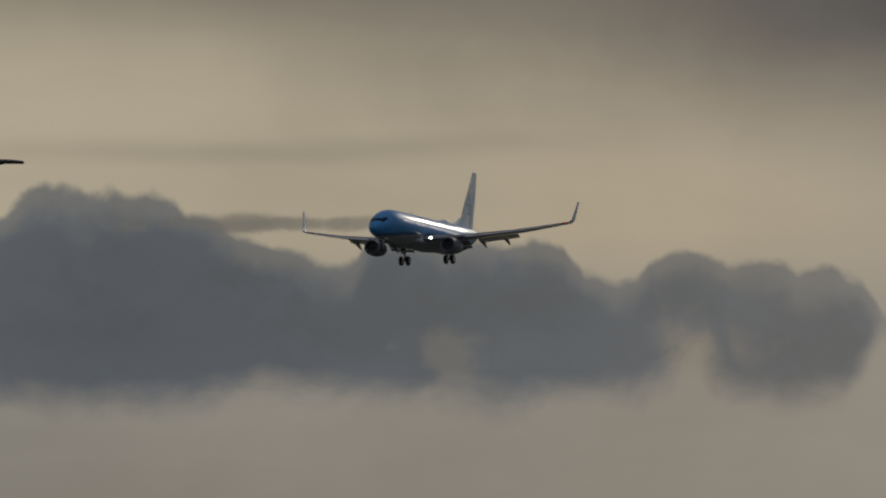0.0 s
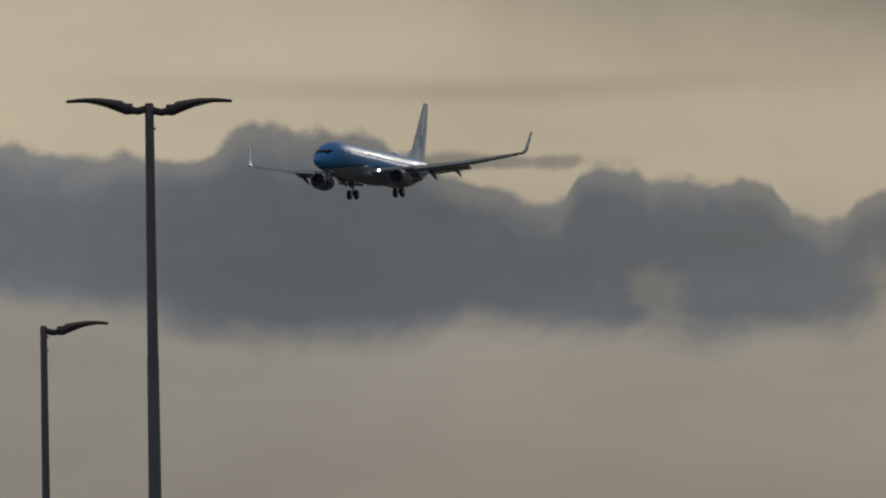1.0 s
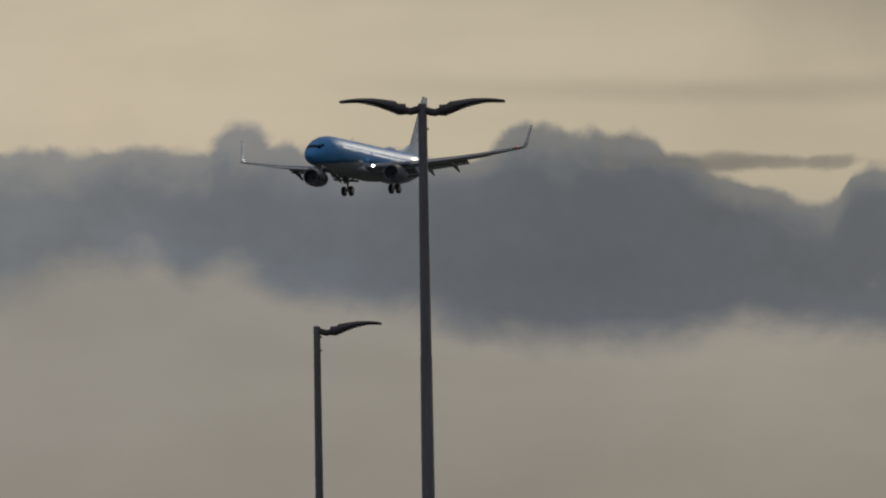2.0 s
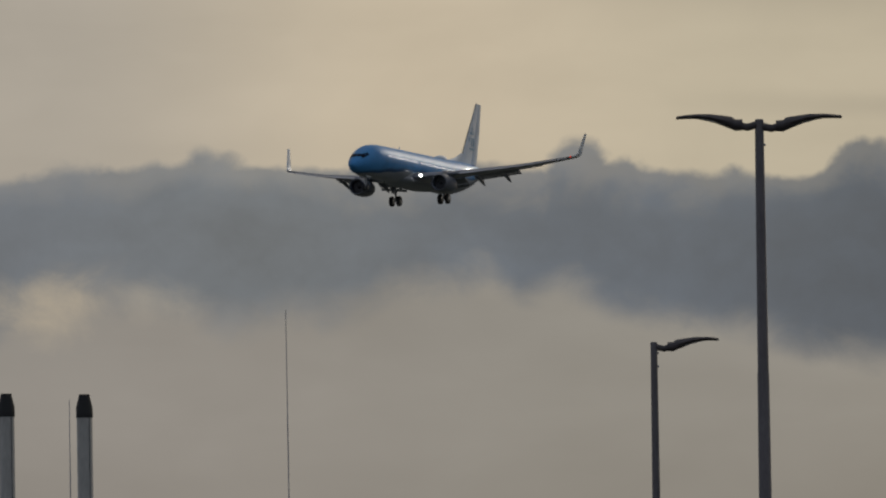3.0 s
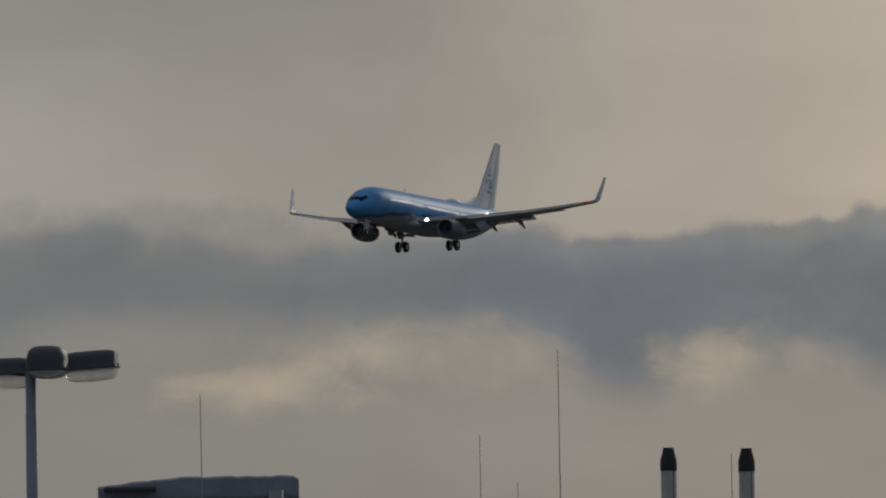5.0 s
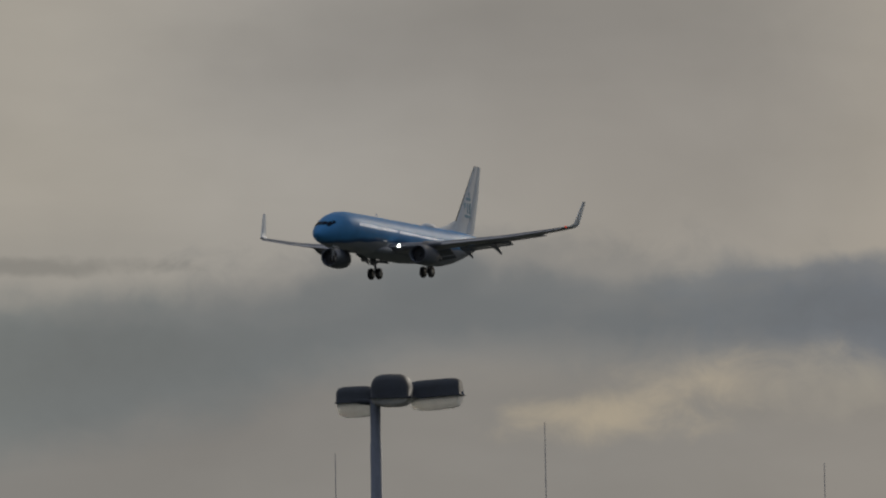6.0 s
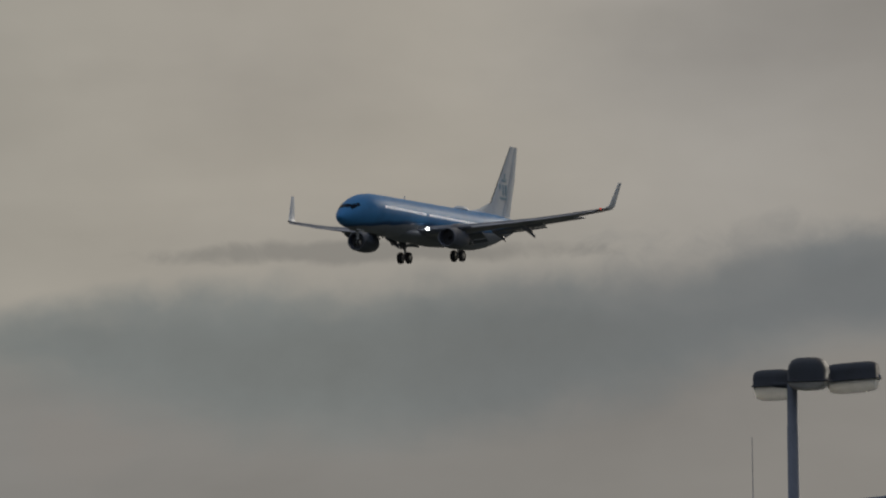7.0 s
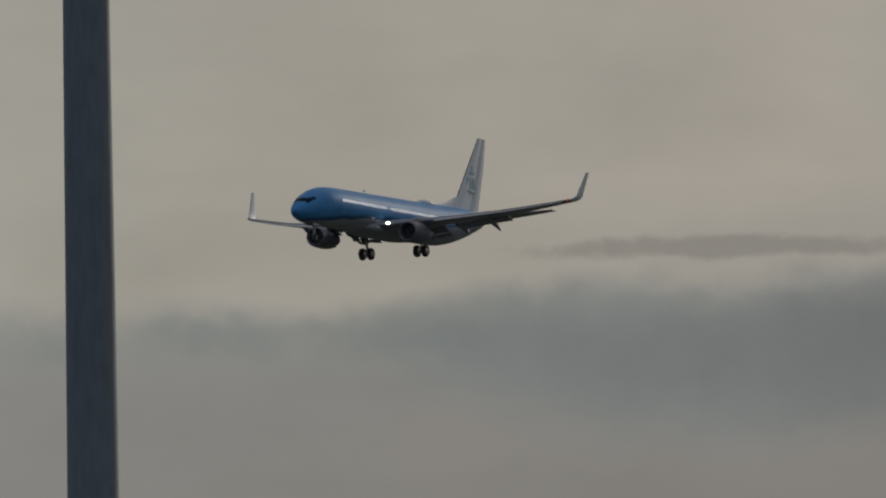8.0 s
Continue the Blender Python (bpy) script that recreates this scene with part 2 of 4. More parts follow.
# ---- materials ----
def surface(name, colour, rough=0.5, metal=0.0, vary=0.15, scale=3.0, fine=40.0, bump=0.02, coat=0.0, stretch=(1, 1, 1), glow=None):
    """A painted or bare surface with broad stains, fine grain and slight relief."""
    m = bpy.data.materials.new(name)
    m.use_nodes = True
    g = Nodes(m.node_tree)
    b = m.node_tree.nodes["Principled BSDF"]
    where = g.put("ShaderNodeTexCoord").outputs["Object"]
    mapped = g.put("ShaderNodeMapping")
    g.link(where, mapped.inputs[0])
    mapped.inputs["Scale"].default_value = stretch
    broad, grain = g.noise(mapped.outputs[0], scale, 4.0), g.noise(mapped.outputs[0], fine, 3.0)
    tint = g.mix(1.0, (*colour, 1.0), g.ramp(broad, [(0.25, 1 - vary), (0.75, 1 + vary)]), "MULTIPLY")
    tint = g.mix(1.0, tint, g.ramp(grain, [(0.3, 1 - vary / 2), (0.7, 1 + vary / 2)]), "MULTIPLY")
    g.link(tint, b.inputs["Base Color"])
    g.link(g.ramp(broad, [(0.3, max(rough - 0.08, 0.02)), (0.7, rough + 0.1)]), b.inputs["Roughness"])
    b.inputs["Metallic"].default_value = metal
    b.inputs["Coat Weight"].default_value = coat
    b.inputs["Coat Roughness"].default_value = 0.12
    if bump:
        relief = g.put("ShaderNodeBump")
        relief.inputs["Strength"].default_value, relief.inputs["Distance"].default_value = 0.4, bump
        g.link(grain, relief.inputs["Height"])
        g.link(relief.outputs[0], b.inputs["Normal"])
    if glow:
        b.inputs["Emission Color"].default_value, b.inputs["Emission Strength"].default_value = (*glow[0], 1.0), glow[1]
    return m


def livery():
    """Light blue upper hull, dark blue line and pale grey belly, parted along the length."""
    m = bpy.data.materials.new("hull_paint")
    m.use_nodes = True
    g = Nodes(m.node_tree)
    b = m.node_tree.nodes["Principled BSDF"]
    where = g.put("ShaderNodeTexCoord").outputs["Object"]
    parts = g.put("ShaderNodeSeparateXYZ")
    g.link(where, parts.inputs[0])
    x, _, z = parts.outputs
    along = g.math("DIVIDE", x, -38.0)
    edge = g.sub(g.mul(g.ramp(along, [(0.0, 0.0), (0.03, 0.02), (0.10, 0.08), (0.2, 0.18), (0.3, 0.27), (0.42, 0.32), (0.6, 0.35), (0.8, 0.46), (1.0, 0.86)], "EASE"), 4.0), 2.0)
    over = g.sub(z, edge)
    line = g.ramp(along, [(0.0, 0.05), (0.08, 0.25), (0.2, 0.36), (0.5, 0.22), (0.9, 0.1)])
    blue = g.mix(1.0, (0.055, 0.222, 0.475, 1), g.ramp(g.noise(where, 0.7, 4.0), [(0.3, 0.9), (0.7, 1.1)]), "MULTIPLY")
    dark = (0.020, 0.070, 0.17, 1)
    belly = g.mix(1.0, (0.25, 0.275, 0.32, 1), g.ramp(g.noise(g.join(g.mul(x, 0.15), z), 2.5, 5.0), [(0.3, 0.75), (0.7, 1.08)]), "MULTIPLY")
    paint = g.mix(g.step(over, -0.05, 0.05), belly, dark)
    paint = g.mix(g.step(g.sub(over, line), -0.22, 0.22), paint, blue)
    # hull joints every 2.5 m
    wave = g.math("FRACT", g.math("DIVIDE", x, 2.5))
    seam = g.mul(g.step(wave, 0.012, 0.0), 0.25)
    paint = g.mix(seam, paint, (0.02, 0.03, 0.05, 1))
    g.link(paint, b.inputs["Base Color"])
    b.inputs["Roughness"].default_value = 0.5
    b.inputs["Specular IOR Level"].default_value = 0.07
    b.inputs["Coat Weight"].default_value = 0.10
    b.inputs["Coat Roughness"].default_value = 0.07
    relief = g.put("ShaderNodeBump")
    relief.inputs["Strength"].default_value, relief.inputs["Distance"].default_value = 0.12, 0.004
    g.link(g.noise(where, 1.6, 3.0), relief.inputs["Height"])
    g.link(relief.outputs[0], b.inputs["Normal"])
    return m


HULL = livery()
WHITE = surface("white_aircraft_paint", (0.66, 0.69, 0.72), 0.6, vary=0.10, scale=0.8, fine=12, stretch=(1, 1, 0.35), bump=0.004)
WHITE.node_tree.nodes["Principled BSDF"].inputs["Specular IOR Level"].default_value = 0.2
WING = surface("grey_wing_paint", (0.15, 0.165, 0.20), 0.4, vary=0.15, scale=0.7, fine=10, stretch=(0.4, 1.5, 1), bump=0.004)
BARE = surface("dull_aluminium", (0.42, 0.42, 0.45), 0.42, 0.8, vary=0.08, scale=2, fine=30, bump=0.0)
LIP = surface("dull_intake_metal", (0.16, 0.17, 0.20), 0.5, 0.6, vary=0.1, scale=2, fine=30, bump=0.0)
NACELLE = surface("blue_grey_cowling", (0.075, 0.09, 0.12), 0.5, vary=0.12, scale=1.0, fine=14, coat=0.05, bump=0.003)
BELLY = surface("grey_belly_paint", (0.20, 0.22, 0.255), 0.6, vary=0.15, scale=0.8, fine=12, stretch=(0.3, 1, 1), bump=0.003)
DARK = surface("dark_metal", (0.05, 0.051, 0.056), 0.5, 0.4, vary=0.2, scale=3, fine=30, bump=0.004)
RUBBER = surface("tyre_rubber", (0.035, 0.035, 0.038), 0.8, vary=0.2, scale=5, fine=60, bump=0.004)
STEEL = surface("gear_steel", (0.32, 0.33, 0.34), 0.4, 0.6, vary=0.15, scale=5, fine=60, bump=0.002)
GLASS = surface("cockpit_glass", (0.008, 0.016, 0.028), 0.35, vary=0.05, bump=0.0)
GLASS.node_tree.nodes["Principled BSDF"].inputs["Specular IOR Level"].default_value = 0.02
# pale panes; the added glow stands in for bright sky reflected in them
PANE = surface("glowing_cabin_window", (0.82, 0.84, 0.86), 0.3, vary=0.1, scale=4, fine=40, bump=0.0, coat=0.6, glow=((1.0, 0.97, 0.90), 0.95))
LOGO = surface("blue_logo_paint", (0.22, 0.37, 0.48), 0.4, vary=0.08, scale=1, fine=12, bump=0.0)
LAMP_WHITE = surface("landing_light", (0.9, 0.9, 0.85), 0.2, bump=0.0, glow=((1.0, 0.97, 0.9), 11.0))
LAMP_RED = surface("port_light", (0.5, 0.03, 0.02), 0.2, bump=0.0, glow=((1.0, 0.10, 0.05), 0.35))
POLE = surface("grey_painted_steel", (0.140, 0.172, 0.205), 0.55, 0.2, vary=0.22, scale=2.5, fine=40, stretch=(1, 1, 0.25), bump=0.003)
POST = surface("brown_grey_painted_steel", (0.128, 0.118, 0.126), 0.6, 0.1, vary=0.25, scale=2.5, fine=40, stretch=(1, 1, 0.25), bump=0.003)
GALV = surface("galvanised_steel", (0.20, 0.22, 0.27), 0.5, 0.4, vary=0.22, scale=6, fine=50, stretch=(1, 1, 0.3), bump=0.002)
HEAD = surface("dark_lamp_housing", (0.040, 0.046, 0.060), 0.62, 0.0, vary=0.25, scale=6, fine=60, bump=0.002)
BLADE = surface("brown_black_lamp_housing", (0.055, 0.046, 0.050), 0.65, 0.0, vary=0.25, scale=6, fine=60, bump=0.002)
CLEAR = surface("milky_lamp_bowl", (0.86, 0.86, 0.84), 0.55, vary=0.1, scale=6, fine=50, bump=0.002)
CLEAR.node_tree.nodes["Principled BSDF"].inputs["Transmission Weight"].default_value = 0.6
CLEAR.node_tree.nodes["Principled BSDF"].inputs["IOR"].default_value = 1.2
FLUE = surface("stainless_flue", (0.42, 0.41, 0.39), 0.45, 0.25, vary=0.25, scale=2.0, fine=25, stretch=(1, 1, 0.3), bump=0.002)
SOOT = surface("black_cowl", (0.007, 0.007, 0.008), 0.6, vary=0.2, scale=6, fine=50, bump=0.002)
ROOF = surface("dark_roof_felt", (0.19, 0.21, 0.25), 0.8, vary=0.16, scale=0.8, fine=6, bump=0.01)
DUCT = surface("grey_sheet_metal", (0.27, 0.27, 0.27), 0.55, 0.2, vary=0.15, scale=2, fine=20, stretch=(1, 1, 0.3), bump=0.002)
BRICK = surface("plain_render", (0.28, 0.27, 0.26), 0.85, vary=0.15, scale=0.6, fine=8, bump=0.01)
EARTH = surface("grass_and_asphalt", (0.068, 0.072, 0.055), 0.9, vary=0.4, scale=0.02, fine=0.6, bump=0.02)


# ---- mesh helpers ----
def mesh_of(name, bm, material, smooth=40):
    bmesh.ops.recalc_face_normals(bm, faces=bm.faces)
    me = bpy.data.meshes.new(name)
    bm.to_mesh(me)
    bm.free()
    me.materials.append(material)
    for p in me.polygons:
        p.use_smooth = True
    if smooth:
        me.set_sharp_from_angle(angle=radians(smooth))
    return me


def part(name, bm, material, parent, label="", smooth=40):
    ob = new(name, mesh_of(name, bm, material, smooth))
    ob.parent = parent
    return tagged(ob, label)


def thing(name, label, category, m=None, group="", kind=""):
    ob = new(name)
    ob.matrix_world = m or Matrix()
    return tagged(ob, label, category, group, kind)


def loft(rings, bm=None, closed=True, caps=True):
    """Skin over rings of equally many points."""
    bm = bm or bmesh.new()
    rows = [[bm.verts.new(p) for p in r] for r in rings]
    n = len(rows[0])
    for a, b in zip(rows, rows[1:]):
        for i in range(n if closed else n - 1):
            j = (i + 1) % n
            bm.faces.new((a[i], a[j], b[j], b[i]))
    if caps and closed:
        bm.faces.new(rows[0][::-1])
        bm.faces.new(rows[-1])
    return bm


def ring(centre, axis, radius, n=20, flat=1.0, up=Vector((0, 0, 1))):
    axis = Vector(axis).normalized()
    side = axis.cross(up if abs(axis.dot(up)) < 0.95 else Vector((0, 1, 0))).normalized()
    top = side.cross(axis)
    return [Vector(centre) + side * math.cos(2 * math.pi * i / n) * radius + top * math.sin(2 * math.pi * i / n) * radius * flat for i in range(n)]


def tube(points, radii, n=16, bm=None, flat=1.0):
    """A round bar through points."""
    pts = [Vector(p) for p in points]
    rings = []
    for i, p in enumerate(pts):
        d = pts[min(i + 1, len(pts) - 1)] - pts[max(i - 1, 0)]
        rings.append(ring(p, d, radii[i] if isinstance(radii, (list, tuple)) else radii, n, flat))
    return loft(rings, bm)


def spun(profile, axis_from, axis, n=24, bm=None):
    """Turned shape: (distance along the axis, radius) pairs."""
    a = Vector(axis).normalized()
    return loft([ring(Vector(axis_from) + a * d, a, max(r, 0.002), n) for d, r in profile], bm)


def box(size, centre=(0, 0, 0), bevel=0.0, bm=None, turn=None):
    made = bmesh.new()
    bmesh.ops.create_cube(made, size=1, matrix=Matrix.Translation(centre) @ (turn or Matrix()) @ Matrix.Diagonal((*size, 1)))
    if bevel:
        bmesh.ops.bevel(made, geom=made.edges[:], offset=bevel, segments=3, profile=0.6, affect="EDGES")
    if bm is None:
        return made
    tmp = bpy.data.meshes.new("tmp")
    made.to_mesh(tmp)
    made.free()
    bm.from_mesh(tmp)
    bpy.data.meshes.remove(tmp)
    return bm


def foil(le, chord, thick, tilt=0.0, n=9, normal=Vector((0, 0, 1))):
    """Aerofoil section: leading edge, chord aft along -x, thickness ratio, nose-down droop in degrees."""
    up, lo = [], []
    for i in range(n):
        t = (1 - math.cos(math.pi * i / (n - 1))) / 2
        y = 5 * thick * (0.2969 * math.sqrt(t) - 0.126 * t - 0.3516 * t * t + 0.2843 * t ** 3 - 0.1036 * t ** 4)
        camber = 0.06 * t * (1 - t)
        up.append((t, camber + y + 0.001))
        lo.append((t, camber - y - 0.001))
    pts = up + lo[-2:0:-1]
    c, s = math.cos(radians(tilt)), math.sin(radians(tilt))
    return [Vector(le) + Vector((-c * t * chord, 0, 0)) + normal * ((h * c - s * t) * chord) for t, h in pts]


# ---- airliner; nose at the origin, x forward, y to its left wing, z up ----
STATIONS = [(-0.30, -1.05, 0.03, 0.03), (-0.40, -1.04, 0.26, 0.24), (-0.70, -0.99, 0.56, 0.53), (-1.2, -0.90, 0.88, 0.84), (-1.9, -0.76, 1.18, 1.14), (-2.7, -0.59, 1.42, 1.41),
            (-3.6, -0.42, 1.63, 1.62), (-4.7, -0.28, 1.79, 1.77), (-6.0, -0.20, 1.87, 1.84), (-7.5, -0.18, 1.88, 1.86), (-26.0, -0.08, 1.88, 1.94), (-28.0, 0.02, 1.86, 1.90),
            (-30.0, 0.22, 1.74, 1.74), (-32.0, 0.48, 1.50, 1.48), (-34.0, 0.78, 1.14, 1.16), (-36.0, 1.08, 0.72, 0.78), (-37.2, 1.28, 0.36, 0.40), (-37.8, 1.36, 0.16, 0.20)]


def hull_at(x):
    for a, b in zip(STATIONS, STATIONS[1:]):
        if b[0] <= x <= a[0]:
            t = (a[0] - x) / (a[0] - b[0])
            return [p + (q - p) * t for p, q in zip(a[1:], b[1:])]
    return STATIONS[-1][1:]


def hull_point(x, degrees, out=0.0):
    zc, w, h = hull_at(x)
    a = radians(degrees)
    return Vector((x, (w + out) * math.cos(a), zc + (h + out) * math.sin(a)))


def hull_patch(x0, x1, a0, a1, out=0.012, nx=3, na=3, shear=0.0, rounded=False):
    """A thin panel that lies on the hull."""
    bm = bmesh.new()
    outer, inner = [], []
    for i in range(nx + 1):
        for j in range(na + 1):
            s, t = i / nx, j / na
            if rounded:
                k = 1 - 0.16 * (abs(2 * s - 1) ** 4 * abs(2 * t - 1) ** 4)
                s, t = 0.5 + (s - 0.5) * k, 0.5 + (t - 0.5) * k
            xx, aa = x0 + (x1 - x0) * s + shear * t, a0 + (a1 - a0) * t
            outer.append(bm.verts.new(hull_point(xx, aa, out)))
            inner.append(bm.verts.new(hull_point(xx, aa, -0.03)))
    k = na + 1
    for layer in (outer, inner):
        for i in range(nx):
            for j in range(na):
                bm.faces.new((layer[i * k + j], layer[i * k + j + 1], layer[(i + 1) * k + j + 1], layer[(i + 1) * k + j]))
    edge = [i * k for i in range(nx + 1)] + [nx * k + j for j in range(1, na + 1)] + [i * k + na for i in range(nx - 1, -1, -1)] + [j for j in range(na - 1, 0, -1)]
    for p, q in zip(edge, edge[1:] + edge[:1]):
        bm.faces.new((outer[p], outer[q], inner[q], inner[p]))
    return bm


# wing sections: span station, leading edge x, z, chord, thickness
WING_AT = [(1.2, -12.95, -1.35, 8.05, 0.14), (1.9, -13.45, -1.30, 7.45, 0.135), (5.8, -15.7, -0.86, 5.1, 0.12), (11.5, -19.0, -0.05, 3.35, 0.105), (17.0, -22.25, 1.02, 1.62, 0.10)]


def wing_at(y):
    for a, b in zip(WING_AT, WING_AT[1:]):
        if a[0] <= y <= b[0]:
            t = (y - a[0]) / (b[0] - a[0])
            return [p + (q - p) * t for p, q in zip(a[1:], b[1:])]
    return WING_AT[-1][1:]


def build_wing(plane, s):
    def section(y, cut=1.0):
        x, z, c, k = wing_at(y)
        return foil((x, s * y, z), c * cut, k / cut)
    wing = part("wing", loft([section(y, 0.86 if 2 < y < 10.95 else 1.0) for y in (1.2, 1.95, 2.05, 4.0, 5.8, 8.0, 9.5, 10.9, 11.0, 13.0, 15.0, 16.9)]), WING, plane, "grey swept wing with raised tip")
    # blended winglet
    x, z, c, k = wing_at(17.0)
    rings = []
    for t in (0, 0.12, 0.25, 0.4, 0.55, 0.7, 0.85, 1.0):
        a = radians(9 + 66 * min(1, t / 0.4))
        px = x - 2.0 * t
        py = 16.85 + 0.36 * min(1, t / 0.4) ** 0.8 + max(0, t - 0.4) * 0.62
        pz = z + 0.40 * (t / 0.4) ** 1.6 if t < 0.4 else z + 0.40 + (t - 0.4) * 3.75
        n = Vector((0, -s * math.sin(a), math.cos(a)))
        rings.append(foil((px, s * py, pz), c * (1 - 0.62 * t), 0.09, normal=n))
    part("winglet", loft(rings), WHITE, wing, "pale upturned winglet")
    # flaps lowered on both panels
    for y0, y1, drop, wide in ((2.1, 5.2, 26, 1.1), (6.3, 10.8, 14, 0.85)):
        rr = []
        for y in (y0, (y0 + y1) / 2, y1):
            x, z, c, k = wing_at(y)
            rr.append(foil((x - c * 0.84, s * y, z - 0.05), min(c * 0.24, wide), 0.12, drop))
        part("flap", loft(rr), WING, wing)
        rr = []
        for y in (y0, (y0 + y1) / 2, y1):
            x, z, c, k = wing_at(y)
            w = min(c * 0.24, wide)
            rr.append(foil((x - c * 0.84 - w * 0.92, s * y, z - 0.07 - w * math.tan(radians(drop))), w * 0.42, 0.12, drop + 8))
        part("aft_flap", loft(rr), WING, wing)
    # drooped leading-edge slat
    rr = []
    for y in (6.2, 9.0, 12.0, 16.4):
        x, z, c, k = wing_at(y)
        rr.append(foil((x + 0.32, s * y, z - 0.16), c * 0.16, 0.22, -18))
    part("slat", loft(rr), BARE, wing)
    # flap track fairings
    for y in (4.0, 6.9, 9.5):
        x, z, c, k = wing_at(y)
        a = Vector((x - c * 0.45, s * y, z - 0.22))
        pts = [a, a + Vector((-0.5, 0, -0.14)), a + Vector((-1.4, 0, -0.26)), a + Vector((-2.1, 0, -0.44)), a + Vector((-2.7, 0, -0.70)), a + Vector((-3.1, 0, -0.92))]
        part("flap_fairing", tube(pts, [0.03, 0.16, 0.22, 0.21, 0.14, 0.03], 10), WING, wing)
    # lights
    x, z, c, k = wing_at(16.9)
    part("navigation_light", spun([(0, 0.03), (0.08, 0.10), (0.2, 0.11), (0.3, 0.04)], (x + 0.16, s * 16.7, z + 0.0), (-1, 0, 0), 10), LAMP_RED if s > 0 else GLASS, wing)
    x, z, c, k = wing_at(2.3)
    part("landing_light", spun([(0, 0.06), (0.05, 0.13), (0.12, 0.145), (0.3, 0.08)], (-13.62, s * 2.5, -1.14), (-1, 0, 0), 14), LAMP_WHITE, wing, "lit white landing light")


def build_engine(plane, s):
    y, z, x0 = s * 4.83, -2.06, -13.15
    c = Vector((x0, y, z))
    outer = [(0.10, 0.80), (0.02, 0.835), (0.0, 0.87), (0.05, 0.93), (0.3, 0.99), (1.0, 1.045), (1.9, 1.045), (2.7, 0.96), (3.2, 0.86), (3.22, 0.80), (2.8, 0.79), (1.2, 0.78), (0.9, 0.79), (0.4, 0.80)]
    bm = loft([[p + Vector((0, 0, 0.0)) for p in ring(c - Vector((d, 0, 0)), (-1, 0, 0), r, 28, 0.96)] for d, r in outer + [outer[0]]], caps=False)
    bmesh.ops.remove_doubles(bm, verts=bm.verts[:], dist=0.001)
    nac = part("engine", bm, NACELLE, plane, "blue-grey jet engine nacelle under the wing")
    part("intake_lip", loft([ring(c - Vector((d, 0, 0)), (-1, 0, 0), r, 28, 0.96) for d, r in ((0.16, 0.78), (0.03, 0.82), (-0.012, 0.87), (0.04, 0.935), (0.22, 0.985))], caps=False), LIP, nac, "dull metal intake lip")
    part("fan", spun([(0.0, 0.76), (0.06, 0.76)], c - Vector((0.72, 0, 0)), (-1, 0, 0), 24), DARK, nac)
    part("spinner", spun([(0.0, 0.01), (0.15, 0.13), (0.35, 0.22)], c - Vector((0.38, 0, 0)), (-1, 0, 0), 14), DARK, nac)
    part("exhaust_cone", spun([(0.0, 0.62), (0.6, 0.55), (1.2, 0.36), (1.7, 0.06)], c - Vector((3.0, 0, 0)), (-1, 0, 0), 20), DARK, nac)
    rr = []
    for d, top, w in ((0.9, 1.12, 0.05), (1.6, 1.42, 0.20), (3.2, 1.55, 0.22), (4.4, 1.45, 0.12), (5.0, 1.30, 0.03)):
        lo = 0.7 if d < 3.4 else 0.7 + (d - 3.4) * 0.15
        p = c - Vector((d, 0, 0))
        rr.append([p + Vector((0, -w, lo)), p + Vector((0, w, lo)), p + Vector((0, w, top - 0.1)), p + Vector((0, w * 0.4, top)), p + Vector((0, -w * 0.4, top)), p + Vector((0, -w, top - 0.1))])
    part("pylon", loft(rr), WING, nac)
    part("strake", box((1.0, 0.03, 0.35), c + Vector((-1.4, -s * 0.83, 0.83)), 0.008, turn=Matrix.Rotation(radians(s * 45), 4, "X")), NACELLE, nac)


def wheel_mesh(r, w):
    bm = spun([(-w * 0.5, r * 0.55), (-w * 0.5, r * 0.80), (-w * 0.40, r * 0.95), (-w * 0.2, r), (w * 0.2, r), (w * 0.40, r * 0.95), (w * 0.5, r * 0.80), (w * 0.5, r * 0.55), (w * 0.35, r * 0.5)], (0, 0, 0), (0, 1, 0), 24)
    return mesh_of("wheel", bm, RUBBER)


